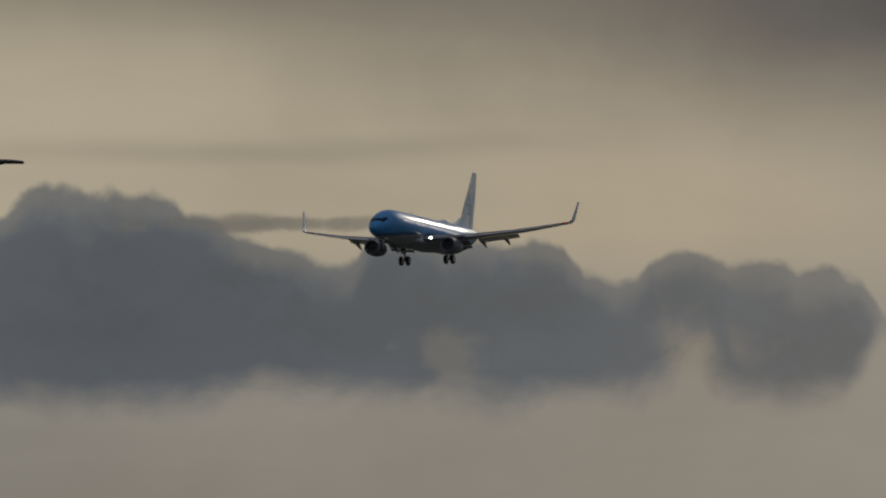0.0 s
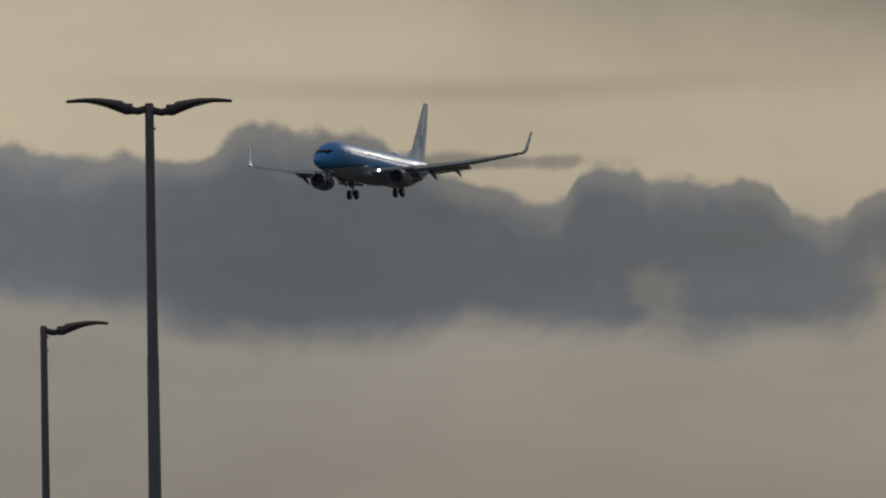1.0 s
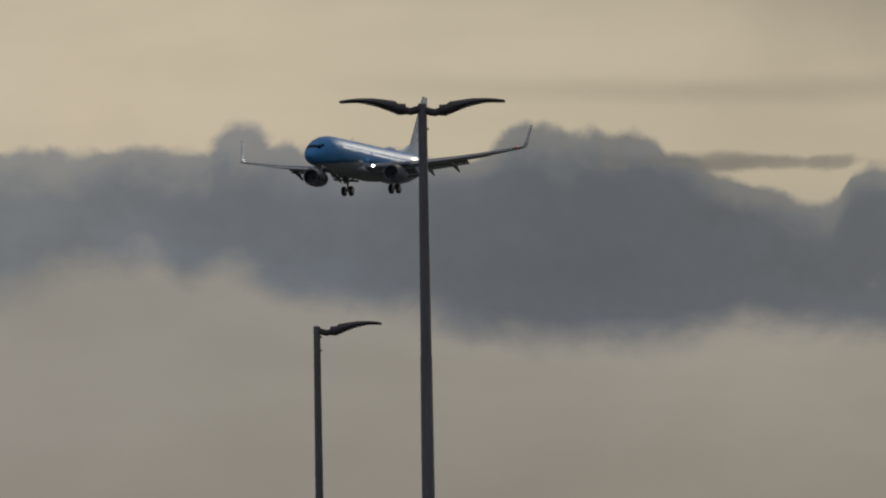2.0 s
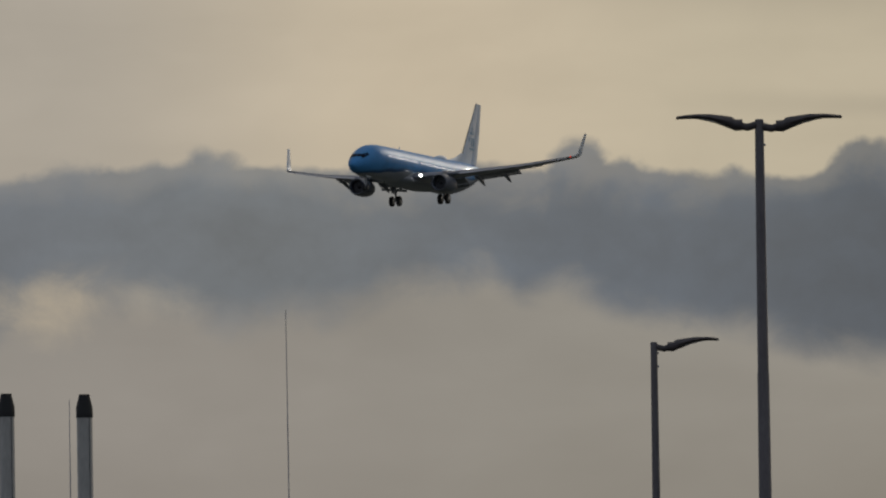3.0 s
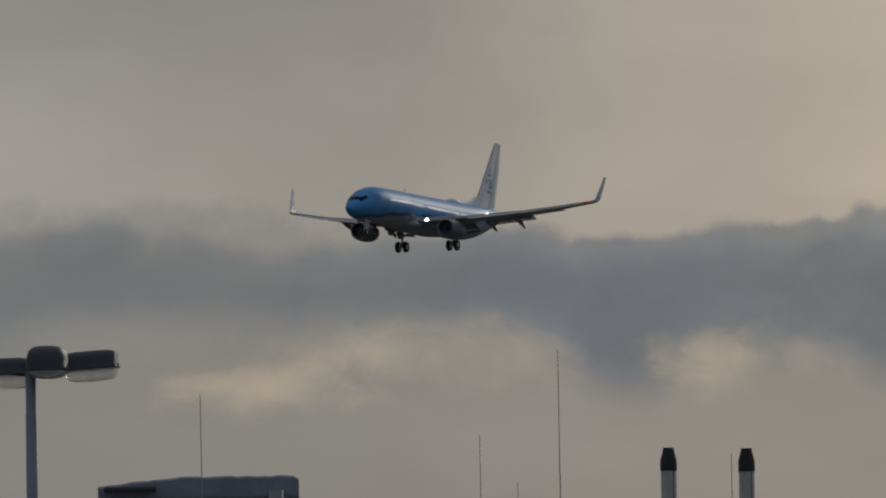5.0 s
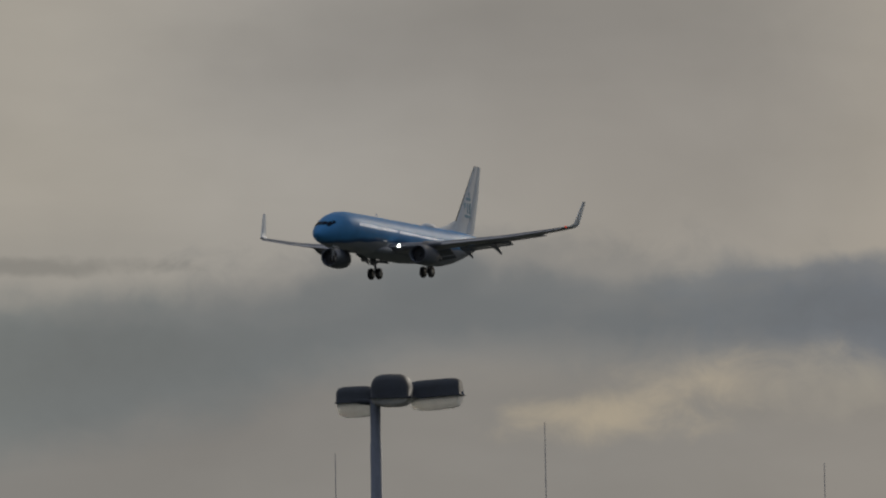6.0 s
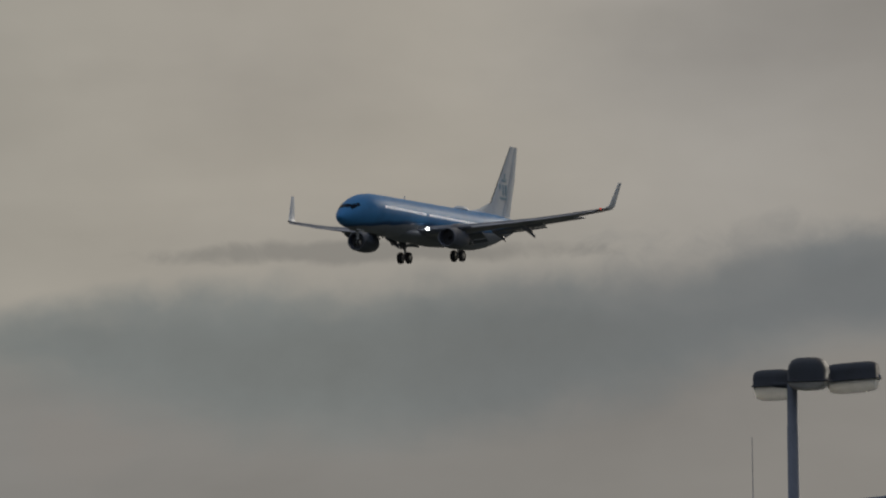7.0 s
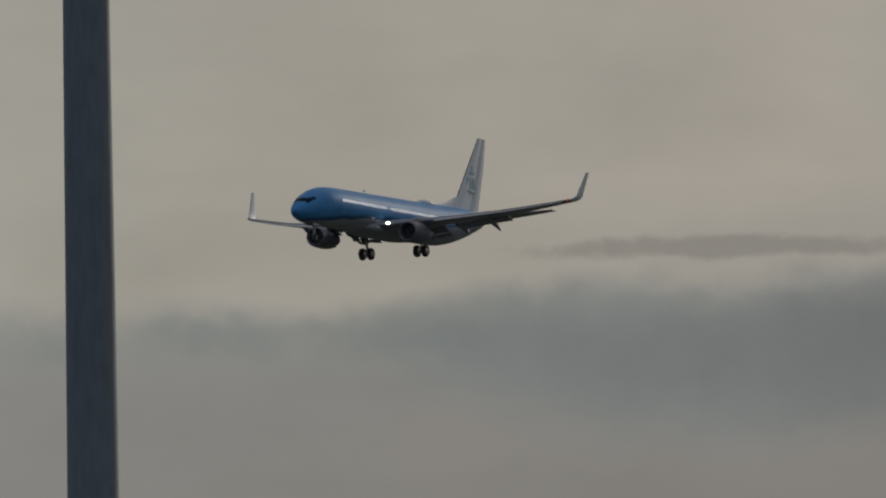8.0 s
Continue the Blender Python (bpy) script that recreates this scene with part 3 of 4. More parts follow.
def build_gear(plane, x, y, z_axle, z_top, r, w, gap, tyre, rim, main):
    leg = tube([(x, y, z_axle), (x, y, z_axle + 0.75), (x, y, z_axle + 0.76), (x, y, z_top)], [0.085, 0.085, 0.14, 0.14], 14)
    tube([(x, y - gap, z_axle), (x, y + gap, z_axle)], 0.07, 10, leg)
    tube([(x - 0.10, y, z_axle + 0.15), (x - 0.34, y, z_axle + 0.55), (x - 0.14, y, z_axle + 0.95)], 0.05, 8, leg)
    s = 1 if y > 0 else -1
    if main:
        tube([(x, y, z_axle + 0.95), (x, y - s * 1.3, z_top)], 0.075, 10, leg)
    else:
        tube([(x, y, z_axle + 0.8), (x - 1.0, y, z_top)], 0.06, 10, leg)
    g = part("landing_gear", leg, STEEL, plane, "lowered main landing gear" if main else "lowered nose gear")
    for d in (-gap, gap):
        ob = new("wheel", tyre)
        ob.parent, ob.location = g, (x, y + d, z_axle)
        hub = new("wheel_rim", rim)
        hub.parent, hub.location = g, (x, y + d, z_axle)
    if main:
        part("gear_door", box((1.1, 0.05, 1.15), (x + 0.05, y + s * 0.30, z_axle + 1.42), 0.02, turn=Matrix.Rotation(radians(s * -8), 4, "X")), BELLY, g)
        part("gear_fairing", box((1.9, 0.06, 0.5), (x + 0.6, y - s * 1.9, z_top + 0.12), 0.02), BELLY, g)
    else:
        for d in (-0.42, 0.42):
            part("gear_door", box((1.5, 0.04, 0.6), (x + 0.2, d, z_top - 0.30), 0.015), WHITE, g)
        part("taxi_light", spun([(0, 0.05), (0.06, 0.10), (0.12, 0.05)], (x + 0.2, 0, z_axle + 0.95), (-1, 0, 0), 12), CLEAR, g)


def build_airliner():
    plane = thing("airliner", "blue and white twin-jet airliner landing with wheels down", "airplane")
    # hull rings, closer together towards nose and tail
    xs = sorted({s[0] for s in STATIONS} | {-0.33, -0.52, -0.95, -1.5, -2.3, -3.1, -4.1, -5.3, -10, -14, -18, -22, -27, -29, -31, -33, -35}, reverse=True)
    rings = [[hull_point(x, 360 * i / 48) for i in range(48)] for x in xs]
    hull = part("fuselage", loft(rings), HULL, plane, "light blue hull with dark blue line and grey belly", 60)
    bm = bmesh.new()
    rr = []
    for x, k in ((-10.6, 0.05), (-11.4, 0.55), (-12.6, 0.85), (-14.5, 1.0), (-20.0, 1.0), (-22.0, 0.8), (-23.4, 0.45), (-24.4, 0.05)):
        rr.append([Vector((x, 1.95 * k * math.cos(2 * math.pi * i / 28), -1.55 + 0.72 * k * math.sin(2 * math.pi * i / 28))) for i in range(28)])
    part("wing_fairing", loft(rr, bm), BELLY, hull)
    # cabin windows, all of one cast
    pane = None
    for side in (1, -1):
        for i in range(45):
            x = -6.5 - i * 0.508
            if i == 17:
                continue
            if pane is None:
                pane = mesh_of("cabin_window", hull_window(), PANE)
            ob = new("cabin_window", pane)
            ob.parent = hull
            zc, hw, hh = hull_at(x)
            dy = hw * math.sqrt(1 - ((0.36 - zc) / hh) ** 2) - 1.88 * math.sqrt(1 - (0.44 / 1.95) ** 2)
            ob.matrix_basis = Matrix.Translation((x, side * dy, 0)) @ (Matrix() if side > 0 else Matrix.Rotation(math.pi, 4, "Z"))
    # flight-deck windows: front, quarter and side pane on each side
    for a0, a1, x0, x1, shear in ((62, 89.0, -1.22, -1.80, 0.08), (38, 61.2, -1.36, -2.08, -0.02), (37, 54, -2.11, -2.46, -0.05)):
        part("cockpit_window", hull_patch(x0, x1, a0, a1, 0.012, 4, 5, shear), GLASS, hull)
        part("cockpit_window", hull_patch(x0, x1, 180 - a0, 180 - a1, 0.012, 4, 5, shear), GLASS, hull)
    # doors as slightly proud panels
    for x in (-4.55, -31.2):
        for a0, a1 in ((-8, 38), (142, 188)):
            part("cabin_door", hull_patch(x, x - 0.86, a0, a1, 0.008, 2, 8), HULL, hull)
    # satellite dome, aerials
    rr = []
    for x, k in ((-24.2, 0.05), (-24.6, 0.6), (-25.2, 0.95), (-26.0, 1.0), (-26.6, 0.75), (-27.2, 0.05)):
        rr.append([Vector((x, 0.55 * k * math.cos(a), 1.86 + 0.36 * k * math.sin(a))) for a in [2 * math.pi * i / 16 for i in range(16)]])
    part("antenna_dome", loft(rr), WHITE, hull, "white satellite antenna dome")
    for x in (-13.5,):
        part("blade_aerial", loft([foil((x, 0, 1.85), 0.42, 0.08, normal=Vector((0, 1, 0))), foil((x - 0.2, 0, 2.1), 0.2, 0.08, normal=Vector((0, 1, 0)))]), WHITE, hull)
    part("belly_aerial", loft([foil((-9.0, 0, -1.98), 0.42, 0.08, normal=Vector((0, 1, 0))), foil((-9.2, 0, -2.35), 0.2, 0.08, normal=Vector((0, 1, 0)))]), DARK, hull)
    # fin, with dorsal strip, and its rudder
    N = Vector((0, 1, 0))
    fin = part("tail_fin", loft([foil((x, 0, z), c, k, normal=N) for x, z, c, k in ((-30.2, 1.6, 4.2, 0.10), (-31.4, 2.5, 3.5, 0.10), (-32.0, 3.1, 3.15, 0.10), (-34.0, 5.9, 2.1, 0.10), (-36.15, 8.9, 0.95, 0.10))]), WHITE, plane, "white tail fin with a blue emblem")
    part("dorsal_fin", loft([foil((x, 0, z), c, k, normal=N) for x, z, c, k in ((-26.9, 1.80, 5.6, 0.04), (-29.6, 2.30, 3.0, 0.07), (-31.6, 3.0, 1.6, 0.10))]), WHITE, fin)
    part("rudder", loft([foil((x, 0, z), c, k, normal=N) for x, z, c, k in ((-34.4, 2.0, 1.75, 0.12), (-36.1, 5.9, 1.1, 0.12), (-37.1, 8.88, 0.55, 0.12))]), WHITE, fin)
    part("leading_edge", loft([foil((x + 0.03, 0, z), c, 0.26, normal=N) for x, z, c in ((-31.4, 2.5, 0.42), (-32.0, 3.1, 0.40), (-34.0, 5.9, 0.32), (-36.15, 8.9, 0.2))]), DARK, fin, "dark worn leading edge")
    for s in (1, -1):
        bm = box((1.75, 0.03, 0.26), (-34.3, s * 0.165, 3.7), 0.01)
        for dx in (-0.6, 0.0, 0.6):
            box((0.34, 0.03, 1.05), (-34.4 + dx, s * 0.15, 4.5), 0.01, bm)
        box((1.0, 0.03, 0.30), (-34.6, s * 0.14, 5.45), 0.01, bm)
        box((0.3, 0.03, 0.5), (-34.75, s * 0.13, 5.9), 0.01, bm)
        part("tail_emblem", bm, LOGO, fin, "plain blue emblem")
    for s in (1, -1):
        build_wing(plane, s)
        build_engine(plane, s)
        part("tailplane", loft([foil((x, s * y, z), c, 0.09) for y, x, z, c in ((0.4, -32.9, 1.0, 4.3), (7.15, -36.9, 1.86, 1.35))]), WING, plane, "grey horizontal tailplane")
    tyre, rim = wheel_mesh(0.565, 0.40), mesh_of("wheel_rim", spun([(-0.19, 0.20), (-0.15, 0.31), (0.15, 0.31), (0.19, 0.20)], (0, 0, 0), (0, 1, 0), 16), STEEL)
    for s in (1, -1):
        build_gear(plane, -19.5, s * 2.86, -3.25, -1.5, 0.565, 0.40, 0.43, tyre, rim, True)
    tyre, rim = wheel_mesh(0.345, 0.20), mesh_of("wheel_rim", spun([(-0.10, 0.10), (-0.08, 0.19), (0.08, 0.19), (0.10, 0.10)], (0, 0, 0), (0, 1, 0), 14), STEEL)
    build_gear(plane, -4.0, 0.0, -3.2, -1.5, 0.345, 0.20, 0.20, tyre, rim, False)
    return plane


def hull_window():
    """One rounded window on the straight part of the hull, at x = 0."""
    bm = bmesh.new()
    rows = []
    for out, k in ((-0.02, 1.0), (0.016, 1.0), (0.016, 0.0)):
        row = []
        for i in range(12):
            a = 2 * math.pi * i / 12
            cx, cz = math.cos(a), math.sin(a)
            x = 0.065 * abs(cx) ** 0.7 * (1 if cx > 0 else -1) * k
            z = 0.36 + 0.135 * abs(cz) ** 0.7 * (1 if cz > 0 else -1) * k
            y = (1.88 + out) * math.sqrt(1 - ((z + 0.08) / (1.95 + out)) ** 2)
            row.append(Vector((x, y, z)))
        rows.append(row)
    loft(rows[:2], bm, caps=False)
    bm.faces.new([bm.verts.new(p) for p in rows[1]])
    bmesh.ops.remove_doubles(bm, verts=bm.verts[:], dist=0.0005)
    return bm


# ---- ground and what stands on it ----
def spot_at(bearing_units, distance):
    """Ground place at a bearing in picture units from the pan's middle."""
    a = bearing_units / FOCAL
    return Vector((math.sin(a) * distance, math.cos(a) * distance, 0))


def height_at(units, distance):
    return EYE.z + distance * math.tan(radians(TILT0) + units / FOCAL)


def facing(place):
    """x to the right as seen from the camera, y away from it."""
    return Matrix.Translation(place) @ Matrix.Rotation(math.atan2(-place.x, place.y), 4, "Z")


def build_ground():
    bm = bmesh.new()
    bmesh.ops.create_grid(bm, x_segments=40, y_segments=40, size=7000)
    g = new("ground", mesh_of("ground", bm, EARTH))
    tagged(g, "flat airfield grass and asphalt below the view", "ground", kind="structure")


def led_head(lamp, base, s, reach=1.06):
    """A slim gull-wing LED luminaire: short spigot, thicker root, blade that thins towards the tip."""
    b = Vector(base)
    part("spigot", tube([b + Vector((s * 0.04, 0, -0.03)), b + Vector((s * 0.16, 0, -0.06)), b + Vector((s * 0.28, 0, -0.03))], [0.052, 0.05, 0.05], 12), BLADE, lamp)
    rr = []
    for d, lo, hi, w in ((0.22, -0.10, 0.045, 0.07), (0.32, -0.105, 0.05, 0.10), (0.36, -0.085, 0.085, 0.13), (0.5, -0.03, 0.105, 0.16), (0.66, 0.03, 0.125, 0.17),
                         (0.85, 0.062, 0.125, 0.16), (0.95, 0.062, 0.118, 0.14), (reach - 0.02, 0.058, 0.102, 0.10), (reach, 0.066, 0.090, 0.07)):
        n = 12
        rr.append([b + Vector((s * d, w * math.cos(2 * math.pi * i / n), (hi + lo) / 2 + (hi - lo) / 2 * math.sin(2 * math.pi * i / n))) for i in range(n)])
    head = part("luminaire", loft(rr), BLADE, lamp, "slim dark LED lamp head")
    part("lens_plate", box((0.42, 0.20, 0.012), b + Vector((s * 0.62, 0, 0.022)), 0.003, turn=Matrix.Rotation(radians(-s * 14), 4, "Y")), CLEAR, head)


def pole_part(lamp, top, r_top, r_foot, joint=None):
    p = [(0, 0, 0), (0, 0, top * 0.5), (0, 0, top - 0.012), (0, 0, top)]
    r = [r_foot, (r_top + r_foot) / 2, r_top, r_top * 0.8]
    if joint:
        z, k = joint
        q = r_top + (r_foot - r_top) * (top - z) / top
        p = [(0, 0, 0), (0, 0, z - 0.02), (0, 0, z), (0, 0, top - 0.012), (0, 0, top)]
        r = [r_foot, q * k, q, r_top, r_top * 0.8]
    pole = part("pole", tube(p, r, 24), POST, lamp)
    part("base_flange", spun([(0, r_foot * 2.0), (0.03, r_foot * 2.0), (0.031, r_foot * 1.1)], (0, 0, 0), (0, 0, 1), 20), GALV, lamp)
    return pole


def build_lamps():
    # tall double-armed lamp
    d = 228.0
    p = spot_at(1187, d)
    lamp = thing("street_lamp", "tall dark grey lamp post with two slim arms", "street lamp", facing(p))
    top = height_at(203, d)
    pole_part(lamp, top, 0.058, 0.125, (top - 3.35, 1.06))
    for s in (-1, 1):
        led_head(lamp, (0, 0, top - 0.075 + (0.03 if s < 0 else 0.01)), s, 1.10)
    for z in (0.14, 0.34):
        part("bolt", spun([(0, 0.016), (0.03, 0.016)], (0.05, 0, top - z), (1, 0, 0), 8), GALV, lamp)
    # lower single-armed lamp
    d = 280.0
    p = spot_at(994, d)
    lamp = thing("street_lamp", "dark grey lamp post with one slim arm", "street lamp", facing(p))
    top = height_at(-188, d)
    pole_part(lamp, top, 0.055, 0.105)
    led_head(lamp, (0, 0, top - 0.055), 1)
    for z in (0.18, 0.40):
        part("bolt", spun([(0, 0.016), (0.03, 0.016)], (0.05, 0, top - z), (1, 0, 0), 8), GALV, lamp)


def old_head(lamp, m, length=0.66, wide=1.0, tall=1.0, blunt=0.0, deep=1.0):
    """A box-shaped luminaire with a milky bowl below; its long side along x."""
    def at(bm):
        bm.transform(m)
        return bm
    # a hood with rounded ends and shoulders that flares a little at the rim
    shape = []
    power = 6.0 - 8.0 * blunt
    for i in range(15):
        x = 0.5 * math.sin(math.pi * (i / 14 - 0.5))
        k = max(0.0, 1 - abs(2 * x) ** power) ** (1 / power)
        w, h = 0.165 * (0.55 + 0.45 * k) * wide, 0.225 * (0.42 + 0.58 * k) * tall
        row = [Vector((x * length * 1.015, -1.06 * w, 0))]
        for j in range(13):
            a = math.pi * (1 - j / 12)
            c, q = math.cos(a), math.sin(a)
            row.append(Vector((x * length, math.copysign(abs(c) ** 0.55, c) * w, 0.02 + max(h - 0.02, 0.01) * q ** 0.6)))
        row.append(Vector((x * length * 1.015, 1.06 * w, 0)))
        shape.append(row)
    head = part("luminaire", at(loft(shape)), HEAD, lamp, "black box-shaped lamp head")
    bowl = []
    for x, k in ((-0.47, 0.45), (-0.43, 0.85), (-0.3, 1.0), (0.0, 1.04), (0.3, 1.0), (0.43, 0.85), (0.47, 0.45)):
        bowl.append([Vector((x * length, yy * 0.155 * wide, -zz * 0.18 * k * deep - 0.004)) for yy, zz in ((-1, 0), (-0.93, 0.5), (-0.7, 0.85), (-0.3, 1.0), (0.3, 1.0), (0.7, 0.85), (0.93, 0.5), (1, 0))])
    part("bowl", at(loft(bowl)), CLEAR, head, "milky translucent bowl")
    part("rim", at(box((length * 1.03, 0.36 * wide, 0.022), (0, 0, 0.004), 0.008)), HEAD, head)
    part("clip", at(box((0.05, 0.03, 0.05), (length * 0.5, 0, 0.02), 0.008)), GALV, head)


def build_old_lamp():
    d = 226.0
    k = d / FOCAL
    p = spot_at(-1281, d)
    lamp = thing("area_lamp", "grey mast with three box-shaped lamp heads and milky bowls", "street lamp", facing(p))
    top = height_at(-112, d)
    part("pole", tube([(0, 0, 0), (0, 0, top - 0.55), (0, 0, top - 0.54), (0, 0, top)], [0.105, 0.075, 0.07, 0.07], 24), GALV, lamp)
    part("base_flange", spun([(0, 0.2), (0.03, 0.2), (0.031, 0.11)], (0, 0, 0), (0, 0, 1), 20), GALV, lamp)
    part("bracket", tube([(-0.30, 0.10, top + 0.02), (0.0, 0.0, top - 0.02), (0.45, 0.12, top + 0.06)], 0.04, 10), HEAD, lamp)
    old_head(lamp, Matrix.Translation((-0.25, 0.22, top - 0.01)) @ pose(0, 0, 0, 0, -1, -10), 0.50, 1.0, 0.98, 0.22, 1.0)
    old_head(lamp, Matrix.Translation((0.22, -0.32, top + 0.02)) @ pose(0, 0, 0, 0, -1, 84), 0.66, 1.62, 1.42, 0.28, 0.6)
    old_head(lamp, Matrix.Translation((0.80, 0.20, top + 0.05)) @ pose(0, 0, 0, 0, -3.5, -12), 0.70, 1.0, 1.05, 0.1, 0.88)


def build_near_pole():
    d = 55.0
    p = spot_at(-3183, d)
    pole = thing("lamp_column", "dark grey tapered steel column close by", "pole", facing(p))
    part("shaft", tube([(0, 0, 0), (0, 0, 1.2), (0, 0, 4.6), (0, 0, 9.0)], [0.106, 0.096, 0.0785, 0.055], 40), POLE, pole)
    part("base_flange", spun([(0, 0.2), (0.03, 0.2), (0.031, 0.11)], (0, 0, 0), (0, 0, 1), 24), GALV, pole)
    part("end_cap", spun([(0, 0.055), (0.03, 0.05), (0.05, 0.02)], (0, 0, 9.0), (0, 0, 1), 20), GALV, pole)


def build_roof():
    """The low building below the view that carries flues, rods and rail."""
    d = 270.0
    roof_z = round(height_at(-421, d) - 1.05, 2)
    left, right = spot_at(-1700, d), spot_at(560, d)
    house = thing("flat_roofed_building", "plain low building with a flat felt roof", "building", Matrix.Translation(((left.x + right.x) / 2, d + 6, 0)))
    w = right.x - left.x
    part("wall", box((w, 14, roof_z - 0.12), (0, 0, (roof_z - 0.12) / 2)), BRICK, house)
    part("roof", box((w + 0.3, 14.3, 0.12), (0, 0, roof_z - 0.06), 0.02), ROOF, house)

    def on_roof(units, depth=0.0):
        q = spot_at(units, d + depth)
        return Vector((q.x, q.y, roof_z))
    flue = None
    for units, h in ((-154, -262), (-16, -265)):
        q = on_roof(units)
        top = height_at(h, d) - roof_z
        if flue is None:
            flue = thing("flue_pipe", "stainless steel flue pipe with a black tapered cowl", "chimney", facing(q), "flues on the roof")
            part("pipe", tube([(0, 0, 0), (0, 0, top - 0.34)], 0.124, 28), FLUE, flue, "dull stainless pipe")
            part("seam", box((0.012, 0.012, top - 0.36), (0.072, -0.102, (top - 0.36) / 2), 0.003), DARK, flue)
            part("collar", spun([(0, 0.131), (0.025, 0.131), (0.03, 0.125)], (0, 0, top - 0.365), (0, 0, 1), 28), SOOT, flue)
            part("cowl", spun([(0, 0.133), (0.14, 0.133), (0.31, 0.088), (0.345, 0.088), (0.345, 0.07), (0.2, 0.06)], (0, 0, top - 0.345), (0, 0, 1), 28), SOOT, flue, "black tapered cowl")
            part("roof_flashing", spun([(0, 0.26), (0.02, 0.25), (0.12, 0.125)], (0, 0, 0), (0, 0, 1), 24), DARK, flue)
        else:
            copy_thing(flue, facing(q - Vector((0, 0, 0.03))))
    # lightning rods: bearing, height, slant in degrees, depth
    for units, h, lean, thick in ((-486, -232, 0.35, 0.010), (-419, -316, 0.7, 0.009), (-346, -84, 0.15, 0.0105), (-43, -272, -0.1, 0.010), (344, -119, 0.15, 0.010), (-980, -151, 0.25, 0.011), (-1353, -202, 0.1, 0.010)):
        q = on_roof(units, 0.5)
        rod_h = height_at(h, d) - roof_z
        rod = thing("lightning_rod", "thin upright metal lightning rod on the roof", "rod", facing(q) @ pose(0, 0, 0, 0, -lean, 0), "rods on the roof")
        part("rod", tube([(0, 0, 0), (0, 0, rod_h * 0.55), (0, 0, rod_h * 0.56), (0, 0, rod_h)], [thick * 0.85, thick * 0.85, thick * 0.7, thick * 0.5], 8), GALV, rod)
        part("foot", spun([(0, 0.15), (0.06, 0.15), (0.07, 0.05)], (0, 0, 0), (0, 0, 1), 12), BRICK, rod)
    # tube rail with rounded corners
    q = on_roof(-436)
    k = d / FOCAL
    rail = thing("guard_rail", "grey tubular guard rail with rounded corners", "railing", facing(q))
    half, top = 89 * k, 1.05
    pts = [(-half, 0, 0)] + [(-half + 0.13 * (1 - math.cos(a)), 0, top - 0.13 + 0.13 * math.sin(a)) for a in (0, 0.4, 0.8, 1.2, 1.57)]
    pts += [(half - 0.13 * (1 - math.cos(a)), 0, top - 0.13 + 0.13 * math.sin(a)) for a in (1.57, 1.2, 0.8, 0.4, 0)] + [(half, 0, 0)]
    part("top_rail", tube(pts, 0.021, 12), GALV, rail)
    part("middle_rail", tube([(-half, 0, 0.5), (half, 0, 0.5)], 0.018, 10), GALV, rail)
    for x in (-0.23, 0.63):
        part("post", box((0.06, 0.05, top - 0.01), (x, 0.0, (top - 0.01) / 2), 0.008), GALV, rail)


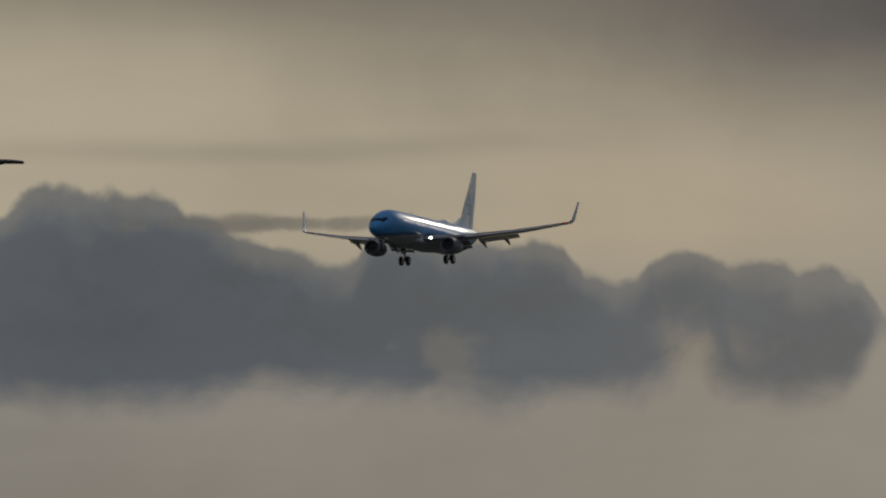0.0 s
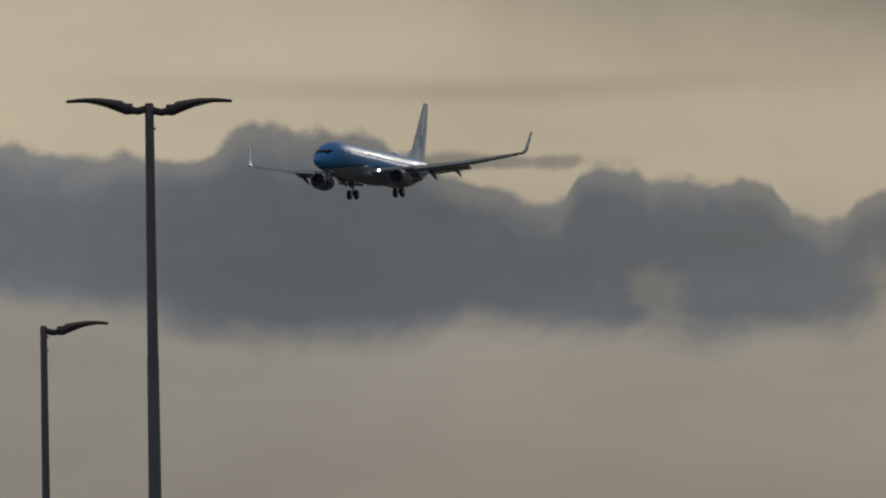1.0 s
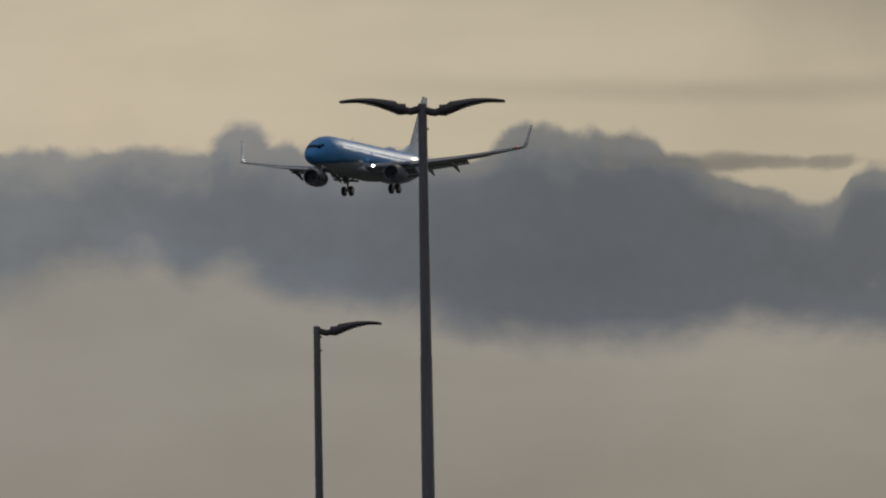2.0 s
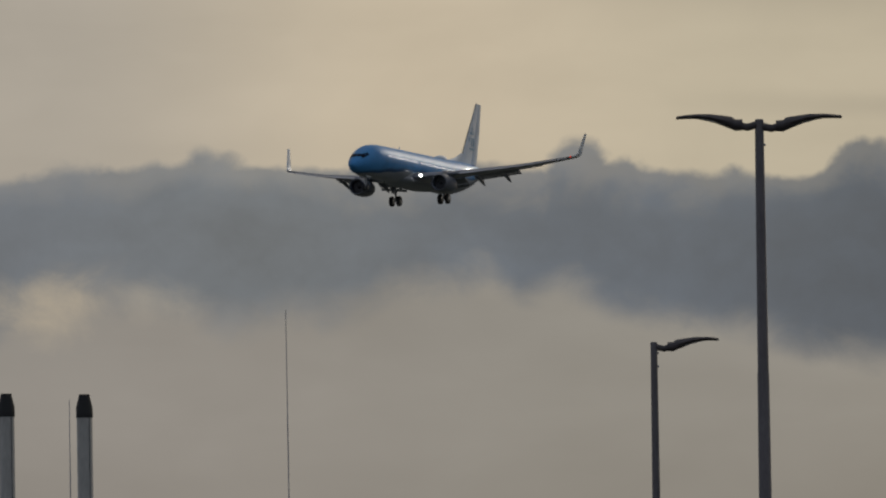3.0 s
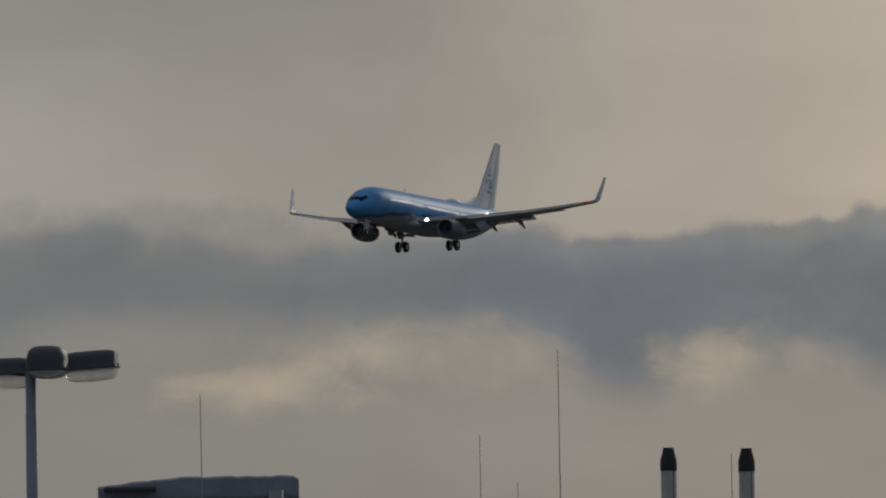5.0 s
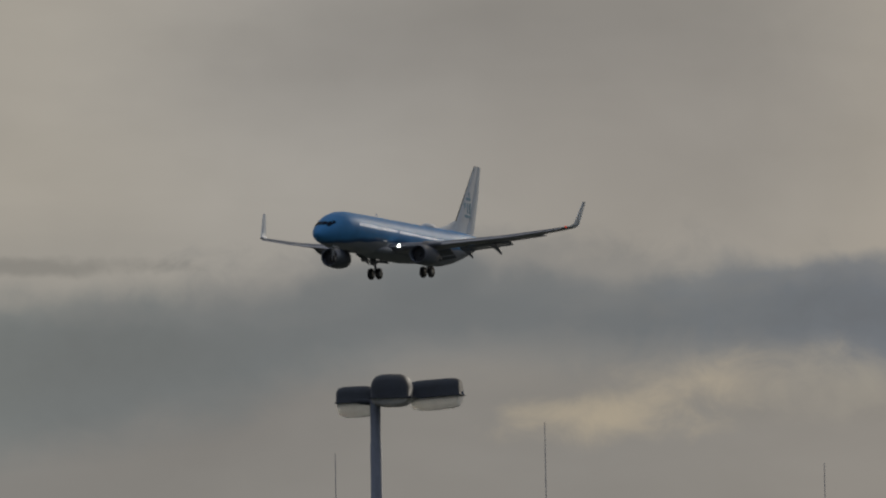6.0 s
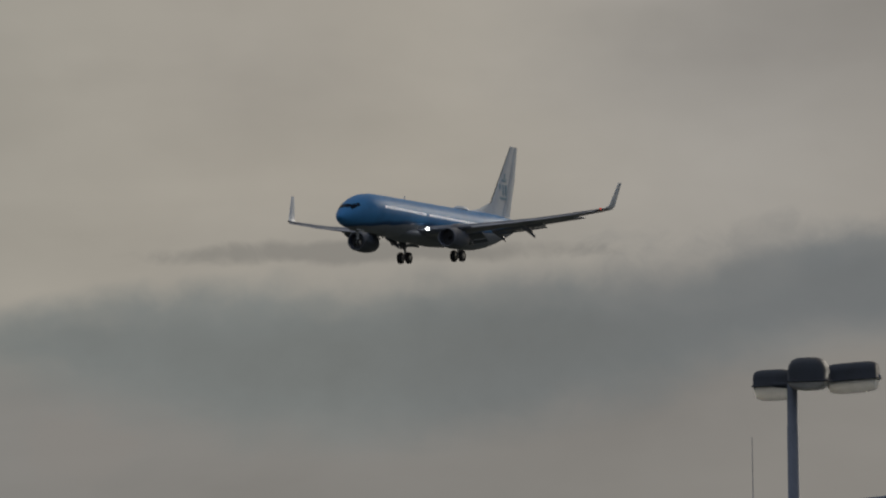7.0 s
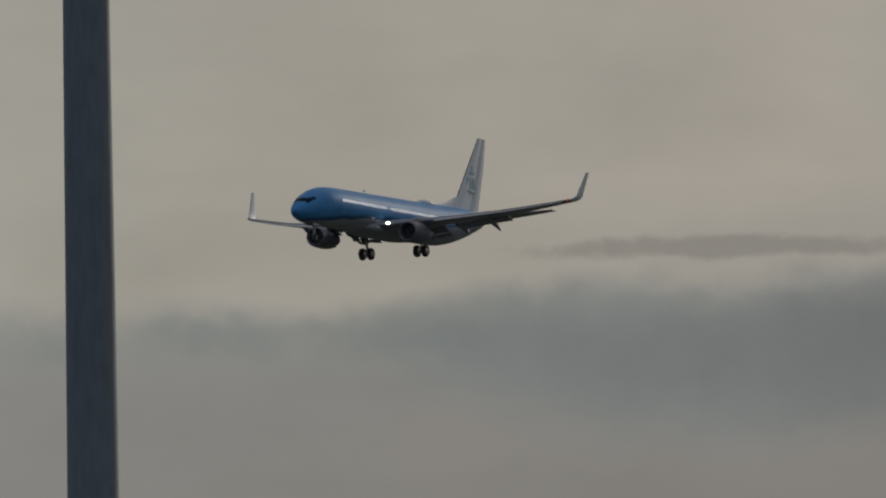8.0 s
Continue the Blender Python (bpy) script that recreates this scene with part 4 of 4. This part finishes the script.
def build_far_building():
    """Far block whose uneven roof edge just rises into view, with ducts on its face."""
    d = 420.0
    k = d / FOCAL
    rng = random.Random(4)
    a, b = -1165, -809
    mid = (a + b) / 2
    house = thing("far_building", "dark blue-grey flat-roofed block with an uneven roof edge", "building", facing(spot_at(mid, d)))
    w, z = (b - a) * k, height_at(-300.5, d)
    part("wall", box((w, 8, z - 0.5), (0, 4, (z - 0.5) / 2)), ROOF, house)
    n = 36
    rr = []
    for i in range(n + 1):
        t = i / n
        top = z - 0.20 * (1 - min(t / 0.40, 1.0)) + rng.uniform(-0.014, 0.016) - (0.10 if t > 0.985 else 0)
        x = -w / 2 + w * t
        rr.append([Vector((x, -0.02, z - 0.5)), Vector((x, -0.02, top - 0.05)), Vector((x, 0.05, top)), Vector((x, 7.9, top)), Vector((x, 7.95, z - 0.5))])
    part("roof", loft(rr), ROOF, house, smooth=30)
    part("roof_edge", box((w * 0.26, 0.3, 0.10), (-w * 0.34, -0.2, z - 0.28), 0.02), DARK, house)
    part("ledge", box((1.9, 0.25, 0.12), ((-915 - mid) * k, -0.14, height_at(-373, d)), 0.02), DARK, house)

    def column(name, u0, u1, v, material, deep, label):
        h = height_at(v, d)
        part(name, box(((u1 - u0) * k, deep, h), (((u0 + u1) / 2 - mid) * k, -deep / 2 - 0.02, h / 2), 0.015), material, house, label)
    column("duct", -863, -836, -328, DUCT, 0.30, "light grey metal duct")
    column("edge_strip", -840.5, -836.5, -327, WHITE, 0.33, "white edge strip")
    column("duct", -891, -867, -387, DUCT, 0.30, "low grey metal duct")
    column("edge_strip", -877, -875, -388, DARK, 0.32, "dark joint strip")


build_ground()
airliner = build_airliner()
build_lamps()
build_old_lamp()
build_near_pole()
build_roof()
build_far_building()

# seconds, place of the nose, lean of the wings in degrees
FLIGHT = [
    (0.0, 131.27, 2050.55, 103.07, 0.13),
    (0.5, 114.49, 2019.15, 101.99, 0.40),
    (1.0, 96.73, 1987.95, 101.08, 0.86),
    (1.5, 79.96, 1956.85, 100.11, 1.13),
    (2.0, 62.09, 1925.97, 99.00, 1.04),
    (3.5, 11.18, 1834.12, 96.27, 0.58),
    (4.0, -6.95, 1803.82, 95.33, 0.31),
    (5.5, -58.20, 1713.88, 92.03, -0.15),
    (6.0, -76.38, 1684.18, 90.96, -0.15),
    (6.5, -93.02, 1654.70, 89.74, 0.13),
    (7.0, -110.99, 1625.31, 88.63, -0.06),
    (7.5, -127.84, 1596.14, 87.32, 0.40),
    (8.0, -145.40, 1567.07, 86.34, 0.84),
]
HEADING, NOSE_UP = 203.22, 2.78


def motions():
    rows = []
    for t, x, y, z, bank in FLIGHT:
        turn = Matrix.Rotation(radians(90 - HEADING), 4, "Z") @ Matrix.Rotation(radians(-NOSE_UP), 4, "Y") @ Matrix.Rotation(radians(bank), 4, "X")
        rows.append((t, Matrix.Translation((x, y, z)) @ turn))
    walk(airliner, rows)


motions()
